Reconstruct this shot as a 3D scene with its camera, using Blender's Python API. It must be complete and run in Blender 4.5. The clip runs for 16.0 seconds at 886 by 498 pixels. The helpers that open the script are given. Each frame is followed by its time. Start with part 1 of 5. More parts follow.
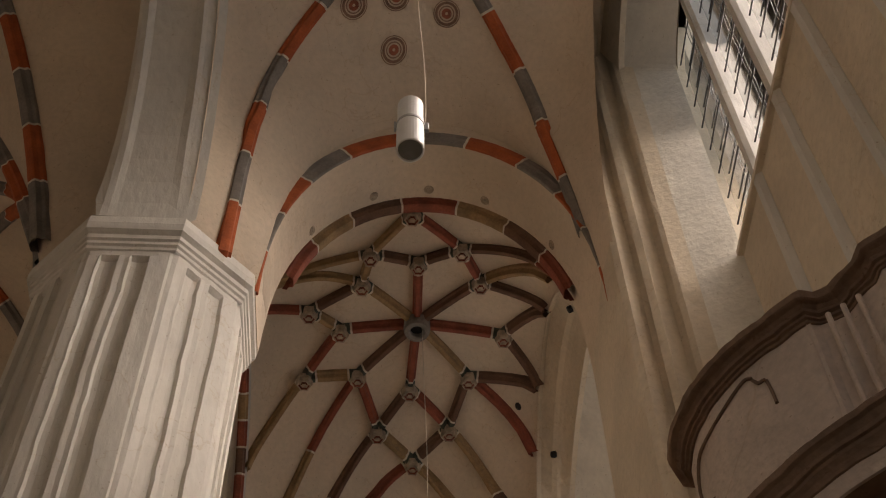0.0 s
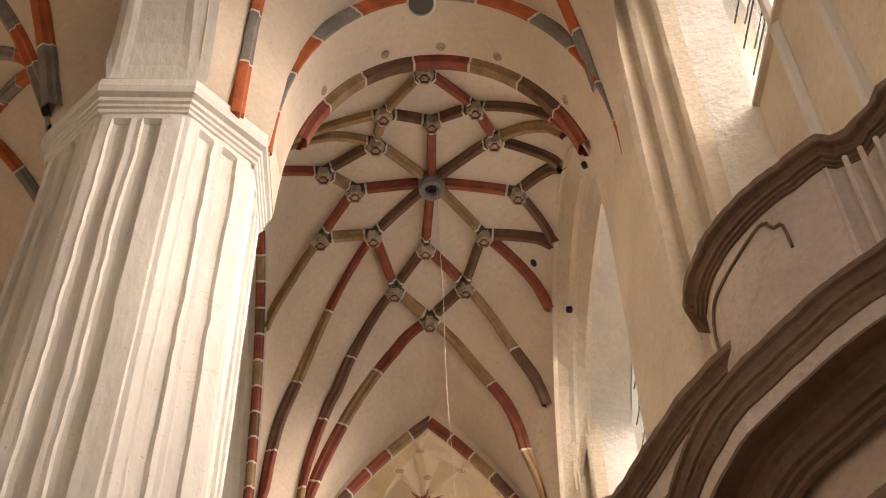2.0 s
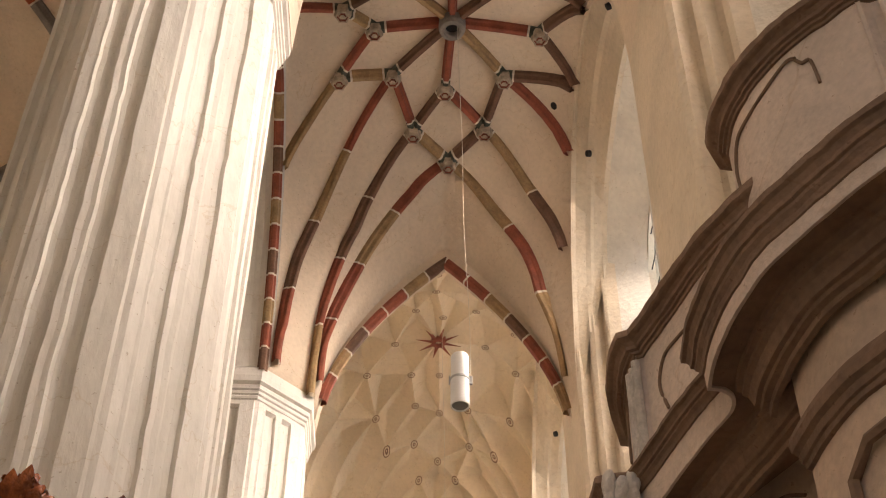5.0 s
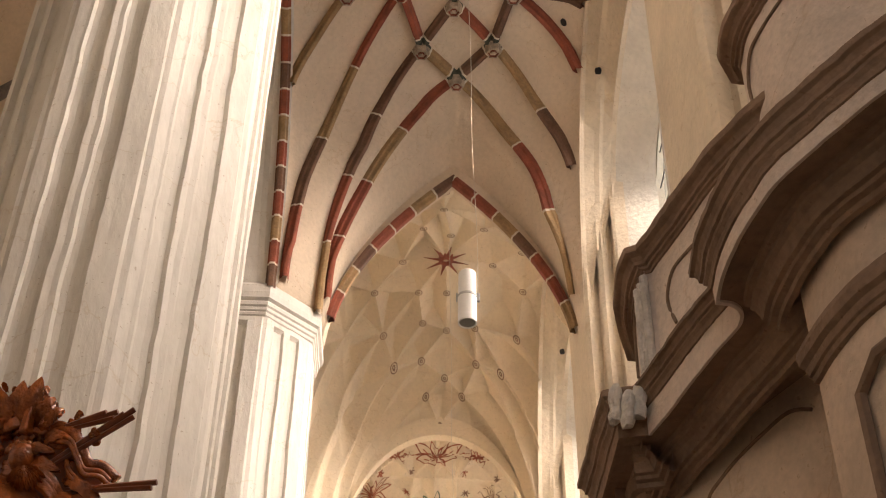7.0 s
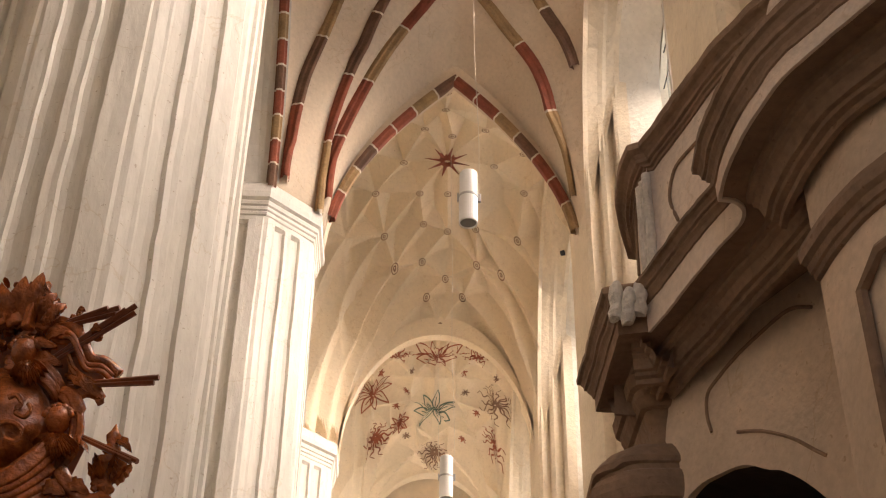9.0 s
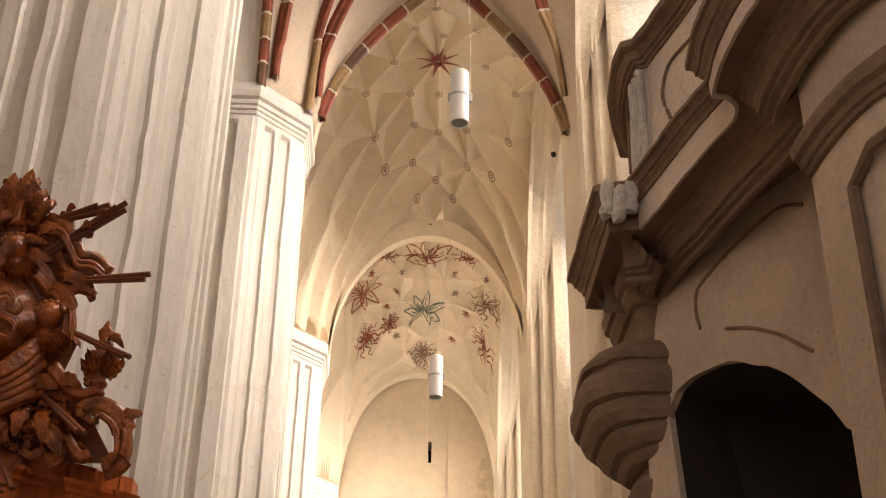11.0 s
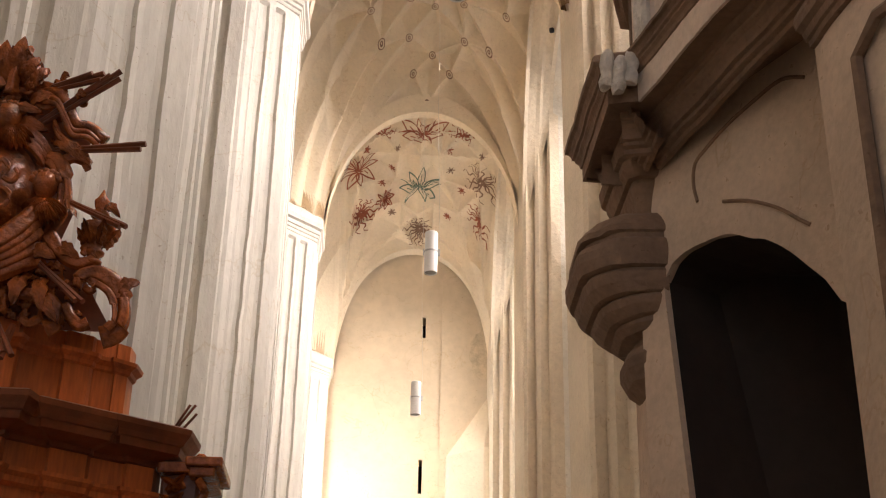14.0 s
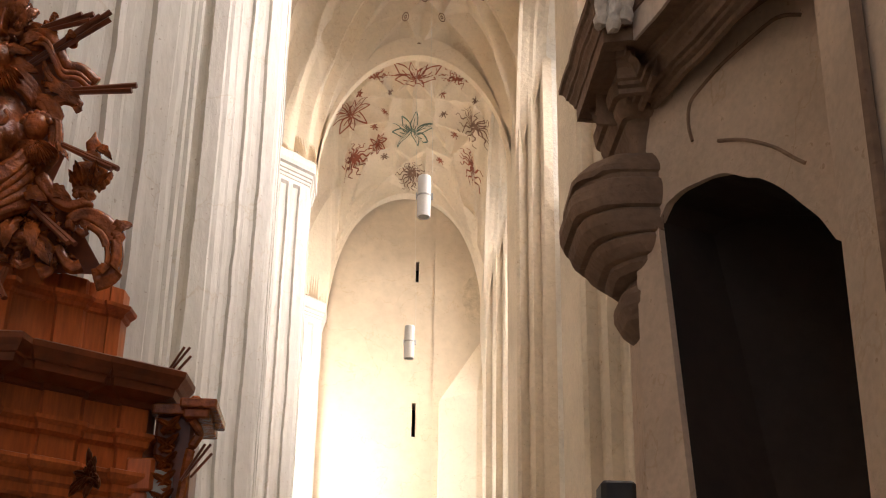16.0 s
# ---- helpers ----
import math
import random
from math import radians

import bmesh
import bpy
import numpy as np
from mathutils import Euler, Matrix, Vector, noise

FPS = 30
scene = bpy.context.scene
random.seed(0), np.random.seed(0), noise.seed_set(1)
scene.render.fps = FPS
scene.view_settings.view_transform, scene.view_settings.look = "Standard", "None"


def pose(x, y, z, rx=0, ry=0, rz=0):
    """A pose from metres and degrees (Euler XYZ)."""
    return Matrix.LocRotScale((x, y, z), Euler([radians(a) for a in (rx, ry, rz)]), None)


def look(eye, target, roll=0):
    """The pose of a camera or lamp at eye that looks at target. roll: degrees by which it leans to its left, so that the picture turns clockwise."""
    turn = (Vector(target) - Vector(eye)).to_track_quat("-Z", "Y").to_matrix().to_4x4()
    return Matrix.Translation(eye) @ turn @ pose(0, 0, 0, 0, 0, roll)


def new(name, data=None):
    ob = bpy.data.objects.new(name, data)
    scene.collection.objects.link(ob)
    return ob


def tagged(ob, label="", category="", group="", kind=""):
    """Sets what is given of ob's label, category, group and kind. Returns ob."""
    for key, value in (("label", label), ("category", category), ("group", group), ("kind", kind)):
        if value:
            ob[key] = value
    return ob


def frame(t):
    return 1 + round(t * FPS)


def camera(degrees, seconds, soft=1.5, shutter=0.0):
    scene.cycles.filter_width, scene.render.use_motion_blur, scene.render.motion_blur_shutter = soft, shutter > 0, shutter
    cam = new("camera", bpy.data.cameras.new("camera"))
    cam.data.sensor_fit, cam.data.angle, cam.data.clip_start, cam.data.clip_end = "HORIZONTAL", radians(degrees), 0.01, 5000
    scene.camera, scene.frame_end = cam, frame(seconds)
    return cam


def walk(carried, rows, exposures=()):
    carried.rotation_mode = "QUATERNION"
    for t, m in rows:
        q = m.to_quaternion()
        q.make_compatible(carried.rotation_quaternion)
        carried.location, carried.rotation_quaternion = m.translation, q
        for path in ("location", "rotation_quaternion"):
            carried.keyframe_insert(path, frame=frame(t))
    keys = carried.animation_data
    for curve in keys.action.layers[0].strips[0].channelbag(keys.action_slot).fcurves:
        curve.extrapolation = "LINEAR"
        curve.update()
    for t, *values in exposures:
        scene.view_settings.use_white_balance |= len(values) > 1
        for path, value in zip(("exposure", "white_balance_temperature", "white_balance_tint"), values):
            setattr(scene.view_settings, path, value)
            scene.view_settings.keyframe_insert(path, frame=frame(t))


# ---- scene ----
cam = camera(36.92, 16.0, soft=1.1)
PATH = [
    (0.0, 0.002, -0.166, 1.630, 145.937, 0.973, -2.903),
    (0.5, 0.001, -0.157, 1.623, 144.325, 1.109, -2.385),
    (1.0, -0.004, -0.151, 1.612, 143.025, 1.043, -1.981),
    (1.5, -0.001, -0.139, 1.615, 141.521, 1.083, -1.919),
    (2.0, 0.002, -0.129, 1.612, 139.965, 1.117, -1.691),
    (2.5, 0.002, -0.120, 1.602, 138.735, 0.931, -1.721),
    (3.0, 0.003, -0.106, 1.604, 137.435, 0.675, -1.874),
    (3.5, 0.002, -0.089, 1.609, 136.375, 0.473, -1.741),
    (4.0, -0.002, -0.080, 1.608, 135.317, 0.116, -1.828),
    (4.5, -0.002, -0.070, 1.612, 134.429, 0.023, -1.716),
    (5.0, 0.000, -0.063, 1.606, 133.270, -0.144, -1.899),
    (7.5, -0.001, -0.024, 1.603, 128.892, -0.643, -1.789),
    (8.0, -0.001, -0.016, 1.599, 127.847, -0.720, -1.782),
    (8.5, 0.000, -0.008, 1.599, 126.691, -0.819, -1.878),
    (9.0, 0.000, 0.000, 1.600, 125.547, -0.825, -1.973),
    (11.5, -0.004, 0.018, 1.578, 120.414, -0.816, -2.550),
    (12.0, -0.004, 0.025, 1.574, 119.471, -0.828, -2.598),
    (12.5, -0.004, 0.034, 1.570, 118.278, -0.870, -2.668),
    (13.0, -0.007, 0.036, 1.571, 117.406, -1.075, -2.811),
    (13.5, -0.008, 0.040, 1.569, 116.745, -1.130, -2.869),
    (14.0, -0.010, 0.039, 1.563, 116.071, -1.160, -2.894),
    (14.5, -0.011, 0.035, 1.560, 115.199, -1.033, -3.006),
    (15.0, -0.009, 0.056, 1.554, 114.594, -1.007, -3.159),
    (15.5, -0.011, 0.065, 1.556, 114.243, -0.945, -3.133),
    (16.0, -0.013, 0.062, 1.553, 113.704, -0.909, -3.119),
]
walk(cam, [(t, pose(x, y, z, rx, ry, rz)) for t, x, y, z, rx, ry, rz in PATH],
     exposures=[(0.0, -1.22, 6600, 10), (0.2, -0.58, 6650, 11), (0.5, -0.02, 6650, 11), (1.0, 0.1, 6600, 11), (9.0, 0.13, 6650, 11), (12.0, 0.1, 6500, 10), (14.5, 0.0, 6080, 10), (16.0, 0.0, 6020, 10)])

# ---- light ----
world = bpy.data.worlds.new("sky")
scene.world = world
world.use_nodes = True
wn = world.node_tree.nodes
sky = wn.new("ShaderNodeTexSky")
sky.sky_type, sky.sun_disc = "NISHITA", False
sky.sun_elevation, sky.sun_rotation = radians(65), radians(-70)
wn["Background"].inputs[1].default_value = 0.12
world.node_tree.links.new(sky.outputs[0], wn["Background"].inputs[0])
sun = new("sun", bpy.data.lights.new("sun", "SUN"))
sun.data.energy, sun.data.angle, sun.data.color = 0.5, radians(20), (1, 0.94, 0.85)
sun.matrix_world = look((-14, 8, 40), (3, 13, 8))


# area lamp, for the bay windows and for the added fill lamps
def window_light(name, x, y, z, tx, ty, tz, w, h, power, colour=(1.0, 0.845, 0.735), spread=180):
    lamp = new(name, bpy.data.lights.new(name, "AREA"))
    lamp.data.shape, lamp.data.size, lamp.data.size_y = "RECTANGLE", w, h
    lamp.data.energy, lamp.data.color = power, colour
    lamp.data.spread = radians(spread)
    lamp.matrix_world = look((x, y, z), (tx, ty, tz))
    return lamp


ARCH = [-6.8, 1.24, 9.24, 17.25, 25.1, 33.1]      # arch lines along the aisle
XC, HW, ZS, ZC = 0.57, 2.04, 13.9, 19.1           # middle, half width, springing and crown of the aisle vaults
for a, b in zip(ARCH, ARCH[1:]):
    window_light("window_light", 4.6, (a + b) / 2, 15.6, -6, (a + b) / 2, 3.5, 4.4, 6.0, 540 if b < 4 else 680 if b < 12 else 790 if b < 20 else 930, spread=112)
    # added nave fill, with no window in the wall behind it
    window_light("nave_fill_light", -13.2, (a + b) / 2, 12.0, 0, (a + b) / 2, 11, 3.6, 9.0, 45)
# added fill before the closed west wall
window_light("west_fill_light", -7.5, 32.7, 9.0, -7.5, 0, 9, 5.0, 10.0, 80)
# added lamp hidden behind the piers, for the bright patch on the end wall
window_light("end_glow_fill", -2.4, 29.6, 8.6, -1.5, 33.3, 8.6, 1.0, 4.0, 600, (1.0, 0.96, 0.91))
# added fill from behind the camera, its source unseen
window_light("east_fill_light", -2.0, -6.4, 8.0, -2, 20, 5, 6.0, 9.0, 100)


SKYGLOW = bpy.data.materials.new("bright_sky")
SKYGLOW.use_nodes = True
SKYGLOW.node_tree.nodes.clear()
glow = SKYGLOW.node_tree.nodes.new("ShaderNodeEmission")
glow.inputs["Color"].default_value, glow.inputs["Strength"].default_value = (0.93, 0.96, 1.0, 1), 1.7
SKYGLOW.node_tree.links.new(glow.outputs[0], SKYGLOW.node_tree.nodes.new("ShaderNodeOutputMaterial").inputs["Surface"])


# ---- materials ----
def material(name, colour, rough=0.85, vary=0.12, scale=1.3, grain=26.0, bump=0.25, stain=None, metal=0.0, depth=0.02, stretch=(1, 1, 1), marks=()):
    m = bpy.data.materials.new(name)
    m.use_nodes = True
    nt = m.node_tree
    n, ln = nt.nodes, nt.links
    b = n["Principled BSDF"]
    geo = n.new("ShaderNodeNewGeometry")
    mp = n.new("ShaderNodeMapping")
    mp.inputs["Scale"].default_value = stretch
    ln.new(geo.outputs["Position"], mp.inputs["Vector"])
    big, fine = n.new("ShaderNodeTexNoise"), n.new("ShaderNodeTexNoise")
    big.inputs["Scale"].default_value, big.inputs["Detail"].default_value = scale, 6
    fine.inputs["Scale"].default_value, fine.inputs["Detail"].default_value = grain, 5
    for t in (big, fine):
        ln.new(mp.outputs[0], t.inputs["Vector"])
    r1 = n.new("ShaderNodeValToRGB")
    c = Vector(colour)
    dark = Vector(stain) if stain else c * (1 - 2.2 * vary)
    r1.color_ramp.elements[0].position, r1.color_ramp.elements[1].position = 0.30, 0.62
    r1.color_ramp.elements[0].color = (*(c * (1 - vary) * 0.6 + dark * 0.4), 1)
    r1.color_ramp.elements[1].color = (*c, 1)
    r2 = n.new("ShaderNodeValToRGB")
    r2.color_ramp.elements[0].position, r2.color_ramp.elements[1].position = 0.25, 0.65
    r2.color_ramp.elements[0].color = (1 - vary, 1 - vary, 1 - vary, 1)
    r2.color_ramp.elements[1].color = (1, 1, 1, 1)
    ln.new(big.outputs["Fac"], r1.inputs[0]), ln.new(fine.outputs["Fac"], r2.inputs[0])
    mix = n.new("ShaderNodeMix")
    mix.data_type, mix.blend_type = "RGBA", "MULTIPLY"
    mix.inputs["Factor"].default_value = 1
    ln.new(r1.outputs[0], mix.inputs["A"]), ln.new(r2.outputs[0], mix.inputs["B"])
    last = mix.outputs["Result"]
    for sc, lo, hi, dark in marks:
        no, ra, mx = n.new("ShaderNodeTexNoise"), n.new("ShaderNodeValToRGB"), n.new("ShaderNodeMix")
        no.inputs["Scale"].default_value, no.inputs["Detail"].default_value, no.inputs["Distortion"].default_value = sc, 7, 0.4
        e = ra.color_ramp.elements
        e[0].position, e[0].color = lo, (1, 1, 1, 1)
        e[1].position, e[1].color = hi, (1, 1, 1, 1) if lo > 0.4 and hi < 0.6 else (dark, dark * 0.93, dark * 0.85, 1)
        if lo > 0.4 and hi < 0.6:
            m3 = e.new((lo + hi) / 2)
            m3.color = (dark, dark * 0.95, dark * 0.88, 1)
        mx.data_type, mx.blend_type = "RGBA", "MULTIPLY"
        mx.inputs["Factor"].default_value = 1
        ln.new(geo.outputs["Position"], no.inputs["Vector"]), ln.new(no.outputs["Fac"], ra.inputs[0])
        ln.new(last, mx.inputs["A"]), ln.new(ra.outputs[0], mx.inputs["B"])
        last = mx.outputs["Result"]
    ln.new(last, b.inputs["Base Color"])
    b.inputs["Roughness"].default_value, b.inputs["Metallic"].default_value = rough, metal
    if bump:
        bm = n.new("ShaderNodeBump")
        bm.inputs["Strength"].default_value, bm.inputs["Distance"].default_value = bump, depth
        add = n.new("ShaderNodeMath")
        ln.new(big.outputs["Fac"], add.inputs[0]), ln.new(fine.outputs["Fac"], add.inputs[1])
        ln.new(add.outputs[0], bm.inputs["Height"]), ln.new(bm.outputs[0], b.inputs["Normal"])
    return m


CRACKS = ((0.7, 0.4965, 0.5035, 0.90), (30, 0.66, 0.72, 0.72))      # hairline cracks and dirt specks
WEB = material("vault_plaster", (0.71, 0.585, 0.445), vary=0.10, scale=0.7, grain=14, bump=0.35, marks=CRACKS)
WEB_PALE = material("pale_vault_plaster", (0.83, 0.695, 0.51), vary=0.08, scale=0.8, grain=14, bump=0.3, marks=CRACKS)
LIME = material("limewash", (0.72, 0.685, 0.62), vary=0.09, scale=1.1, grain=11, bump=0.35, stretch=(1, 1, 0.35), depth=0.03, marks=CRACKS)
ENDWALL = material("stained_end_wall_plaster", (0.72, 0.58, 0.405), vary=0.11, scale=0.35, grain=5, bump=0.3, depth=0.03, marks=CRACKS)
WALLP = material("wall_plaster", (0.72, 0.61, 0.46), vary=0.12, scale=0.8, grain=12, bump=0.4, depth=0.03, marks=CRACKS)
ROUGHP = material("rough_reveal_plaster", (0.79, 0.735, 0.64), vary=0.10, scale=2.0, grain=12, bump=0.5, depth=0.03, marks=CRACKS)
RED = material("red_ochre_paint", (0.32, 0.085, 0.045), vary=0.25, scale=4, grain=30)
OCHRE = material("yellow_ochre_paint", (0.42, 0.27, 0.13), vary=0.25, scale=4, grain=30)
BROWN = material("dark_brown_paint", (0.19, 0.10, 0.06), vary=0.25, scale=4, grain=30)
GREEN = material("dark_green_paint", (0.075, 0.085, 0.062), vary=0.25, scale=6, grain=30)
JOINT = material("white_joint_paint", (0.72, 0.64, 0.52), vary=0.1, scale=6, grain=30)
ORANGE = material("orange_paint", (0.50, 0.12, 0.035), vary=0.22, scale=4, grain=30)
GREY = material("grey_paint", (0.27, 0.24, 0.21), vary=0.22, scale=4, grain=30)
# niche stucco is browner; the attic's copy is also lifted for light it catches
STUCCO_W = material("brown_niche_stucco", (0.69, 0.53, 0.39), vary=0.16, scale=2.2, grain=30, bump=0.5, depth=0.015, marks=CRACKS)
STUCCO = material("grey_brown_lit_stucco", (0.80, 0.66, 0.54), vary=0.16, scale=2.2, grain=30, bump=0.5, depth=0.015, marks=CRACKS)
# darker copy: dirt, plus the shade of undersides and beds put into the colour
STUCCO_D = material("dirt_and_shade_stucco", (0.30, 0.19, 0.12), vary=0.24, scale=3.0, grain=30, bump=0.5, depth=0.015, marks=CRACKS)
STUCCO_L = material("broken_white_stucco", (0.78, 0.71, 0.62), vary=0.2, scale=8, grain=40, bump=0.8)
WOOD = material("varnished_oak", (0.64, 0.165, 0.038), rough=0.3, vary=0.3, scale=2.0, grain=16, bump=0.2, depth=0.006, stretch=(3, 3, 0.4))
WOOD_D = material("dark_oak", (0.23, 0.06, 0.019), rough=0.33, vary=0.3, scale=3.0, grain=20, bump=0.25, depth=0.006)
CARVED = material("carved_limewood", (0.43, 0.108, 0.02), rough=0.24, vary=0.4, scale=9, grain=34, bump=0.7, depth=0.014)
WHITE = material("white_enamel", (0.78, 0.78, 0.77), rough=0.35, vary=0.03, scale=3, grain=20, bump=0)
LENS = material("grey_lamp_glass", (0.24, 0.25, 0.25), rough=0.3, vary=0.1, scale=5, grain=20, bump=0)
METAL = material("dark_iron", (0.04, 0.035, 0.03), rough=0.5, vary=0.2, scale=8, grain=30, bump=0.1)
GREYM = material("grey_enamel", (0.42, 0.43, 0.42), rough=0.45, vary=0.06, scale=5, grain=30, bump=0)
FLOORM = material("stone_floor", (0.25, 0.215, 0.175), vary=0.2, scale=1.2, grain=12, rough=0.6)
# near-black stands in for the shade inside holes and slits
DARKH = material("hole_shade_black", (0.02, 0.016, 0.013), vary=0.2, scale=5, grain=20)
# near-black stands in for the deep shade inside the niche
NICHEM = material("niche_shade_black", (0.036, 0.022, 0.014), vary=0.3, scale=1.5, grain=14)
SANDY = material("flaking_plaster", (0.70, 0.56, 0.38), vary=0.2, scale=5, grain=30, bump=0.4, depth=0.02)
GLASS = bpy.data.materials.new("window_glass")
GLASS.use_nodes = True
gb = GLASS.node_tree.nodes["Principled BSDF"]
gb.inputs["Transmission Weight"].default_value, gb.inputs["Roughness"].default_value = 1.0, 0.08
gb.inputs["Base Color"].default_value, gb.inputs["IOR"].default_value = (0.95, 0.96, 1, 1), 1.1


# ---- mesh helpers ----
def part(name, verts, faces, mats, parent=None, label="", mids=None, smooth=False):
    me = bpy.data.meshes.new(name)
    me.from_pydata([tuple(v) for v in verts], [], faces)
    for m in (mats if isinstance(mats, (list, tuple)) else [mats]):
        me.materials.append(m)
    if mids is not None:
        me.polygons.foreach_set("material_index", mids)
    if smooth:
        me.polygons.foreach_set("use_smooth", [True] * len(me.polygons))
    me.update()
    ob = new(name, me)
    if parent:
        ob.parent = parent
    if label:
        ob["label"] = label
    return ob


def thing(name, label, category, group="", kind="", at=(0, 0, 0)):
    e = new(name)
    e.location = at
    return tagged(e, label, category, group, kind)


def grid_faces(nu, nv, wrap=False):
    fs = []
    for i in range(nu - 1):
        for j in range(nv if wrap else nv - 1):
            k = (j + 1) % nv
            fs.append((i * nv + j, i * nv + k, (i + 1) * nv + k, (i + 1) * nv + j))
    return fs


def box(x0, x1, y0, y1, z0, z1, r=0.0):
    """Vertices and faces of a box with its upright and top edges chamfered by r."""
    if r <= 0:
        v = [(x, y, z) for z in (z0, z1) for x, y in ((x0, y0), (x1, y0), (x1, y1), (x0, y1))]
        return v, [(3, 2, 1, 0), (4, 5, 6, 7), (0, 1, 5, 4), (1, 2, 6, 5), (2, 3, 7, 6), (3, 0, 4, 7)]
    def ring(i, z):
        return [(x0 + i, y0 + r, z), (x0 + r, y0 + i, z), (x1 - r, y0 + i, z), (x1 - i, y0 + r, z),
                (x1 - i, y1 - r, z), (x1 - r, y1 - i, z), (x0 + r, y1 - i, z), (x0 + i, y1 - r, z)]
    q = r * 0.6
    v = ring(q, z0) + ring(0, z0 + q) + ring(0, z1 - q) + ring(q, z1)
    f = grid_faces(4, 8, True) + [tuple(range(7, -1, -1)), tuple(range(24, 32))]
    return v, f


def merge(*pieces):
    v, f = [], []
    for pv, pf in pieces:
        n = len(v)
        v += list(pv)
        f += [tuple(i + n for i in q) for q in pf]
    return v, f


def lathe(profile, n=24, at=(0, 0, 0), axis=None):
    """A turned body from (radius, height) pairs."""
    v = [(r * math.cos(2 * math.pi * k / n), r * math.sin(2 * math.pi * k / n), z) for r, z in profile for k in range(n)]
    if axis is not None:
        q = Vector((0, 0, 1)).rotation_difference(Vector(axis))
        v = [q @ Vector(p) for p in v]
    v = [Vector(p) + Vector(at) for p in v]
    f = grid_faces(len(profile), n, True)
    if profile[0][0] > 0.0005:
        f.append(tuple(range(n - 1, -1, -1)))
    if profile[-1][0] > 0.0005:
        f.append(tuple(range((len(profile) - 1) * n, len(profile) * n)))
    return v, f


def tube(path, radii, n=8, flat=1.0, ridges=0):
    """A tube along points, with a radius for each of them, and ridges along it if wanted."""
    path = [Vector(p) for p in path]
    v = []
    up = Vector((0, 0, 1))
    for i, p in enumerate(path):
        t = (path[min(i + 1, len(path) - 1)] - path[max(i - 1, 0)]).normalized()
        a = t.cross(up if abs(t.z) < 0.95 else Vector((0, 1, 0))).normalized()
        b = a.cross(t)
        r = radii[i] if isinstance(radii, (list, tuple)) else radii
        g = [r * (1 - (0.26 * abs(math.cos(math.pi * ridges * k / n)) ** 3 if ridges else 0)) for k in range(n)]
        v += [p + a * (g[k] * math.cos(2 * math.pi * k / n)) + b * (g[k] * flat * math.sin(2 * math.pi * k / n)) for k in range(n)]
    f = grid_faces(len(path), n, True)
    f += [tuple(range(n - 1, -1, -1)), tuple(range((len(path) - 1) * n, len(path) * n))]
    return v, f


def smooth_path(pts, n=5):
    """A Catmull-Rom line through points of any dimension."""
    pts = [Vector(p) for p in pts]
    out = []
    for i in range(len(pts) - 1):
        a, b, c, d = pts[max(i - 1, 0)], pts[i], pts[i + 1], pts[min(i + 2, len(pts) - 1)]
        for j in range(n):
            t = j / n
            out.append(0.5 * ((2 * b) + (c - a) * t + (2 * a - 5 * b + 4 * c - d) * t * t + (3 * b - a - 3 * c + d) * t ** 3))
    return out + [pts[-1]]


END = [(0.45, 17.6), (0.45, 17.6), (0.42, 17.75), (0.6, 17.6), (0.5, 17.3), (0.5, 17.5)]   # fullness and crown of the cross arches
SHARP = [0, 0, 0, 1, 0, 0]                        # which of them are pointed


def rise(u, p=0.6):
    return (1 - (1 - min(max(u, 0), 1)) ** 2) ** p


def web(x, y, k):
    """Height of the vault's web over bay k."""
    y0, y1 = ARCH[k], ARCH[k + 1]
    hl, t, dy = (y1 - y0) / 2, min(max((y - y0) / (y1 - y0), 0), 1), max(min(y - y0, y1 - y), 0)
    (pa, za), (pb, zb) = END[k], END[k + 1]
    e = za + (zb - za) * t
    ridge = e + (ZC - e) * rise(dy / hl, 0.75)
    if x < XC:
        hw, side = min(max(1.54 + dy, 2.04), 2.82), 14.1 + 4.5 * rise((dy - 1.2) / (hl - 1.2), 0.55)
    else:
        hw, side = 2.04, 14.0 + 4.75 * rise((dy - 0.9) / (hl - 0.9), 0.55)
    u = min(max((hw - abs(x - XC)) / hw, 0), 1)
    s = (SHARP[k] if t < 0.5 else SHARP[k + 1]) * max(0, 1 - dy / 2.2)
    return side + (ridge - side) * ((1 - s) * (1 - (1 - u) ** 2) ** (pa + (pb - pa) * t) + s * u ** 0.56)


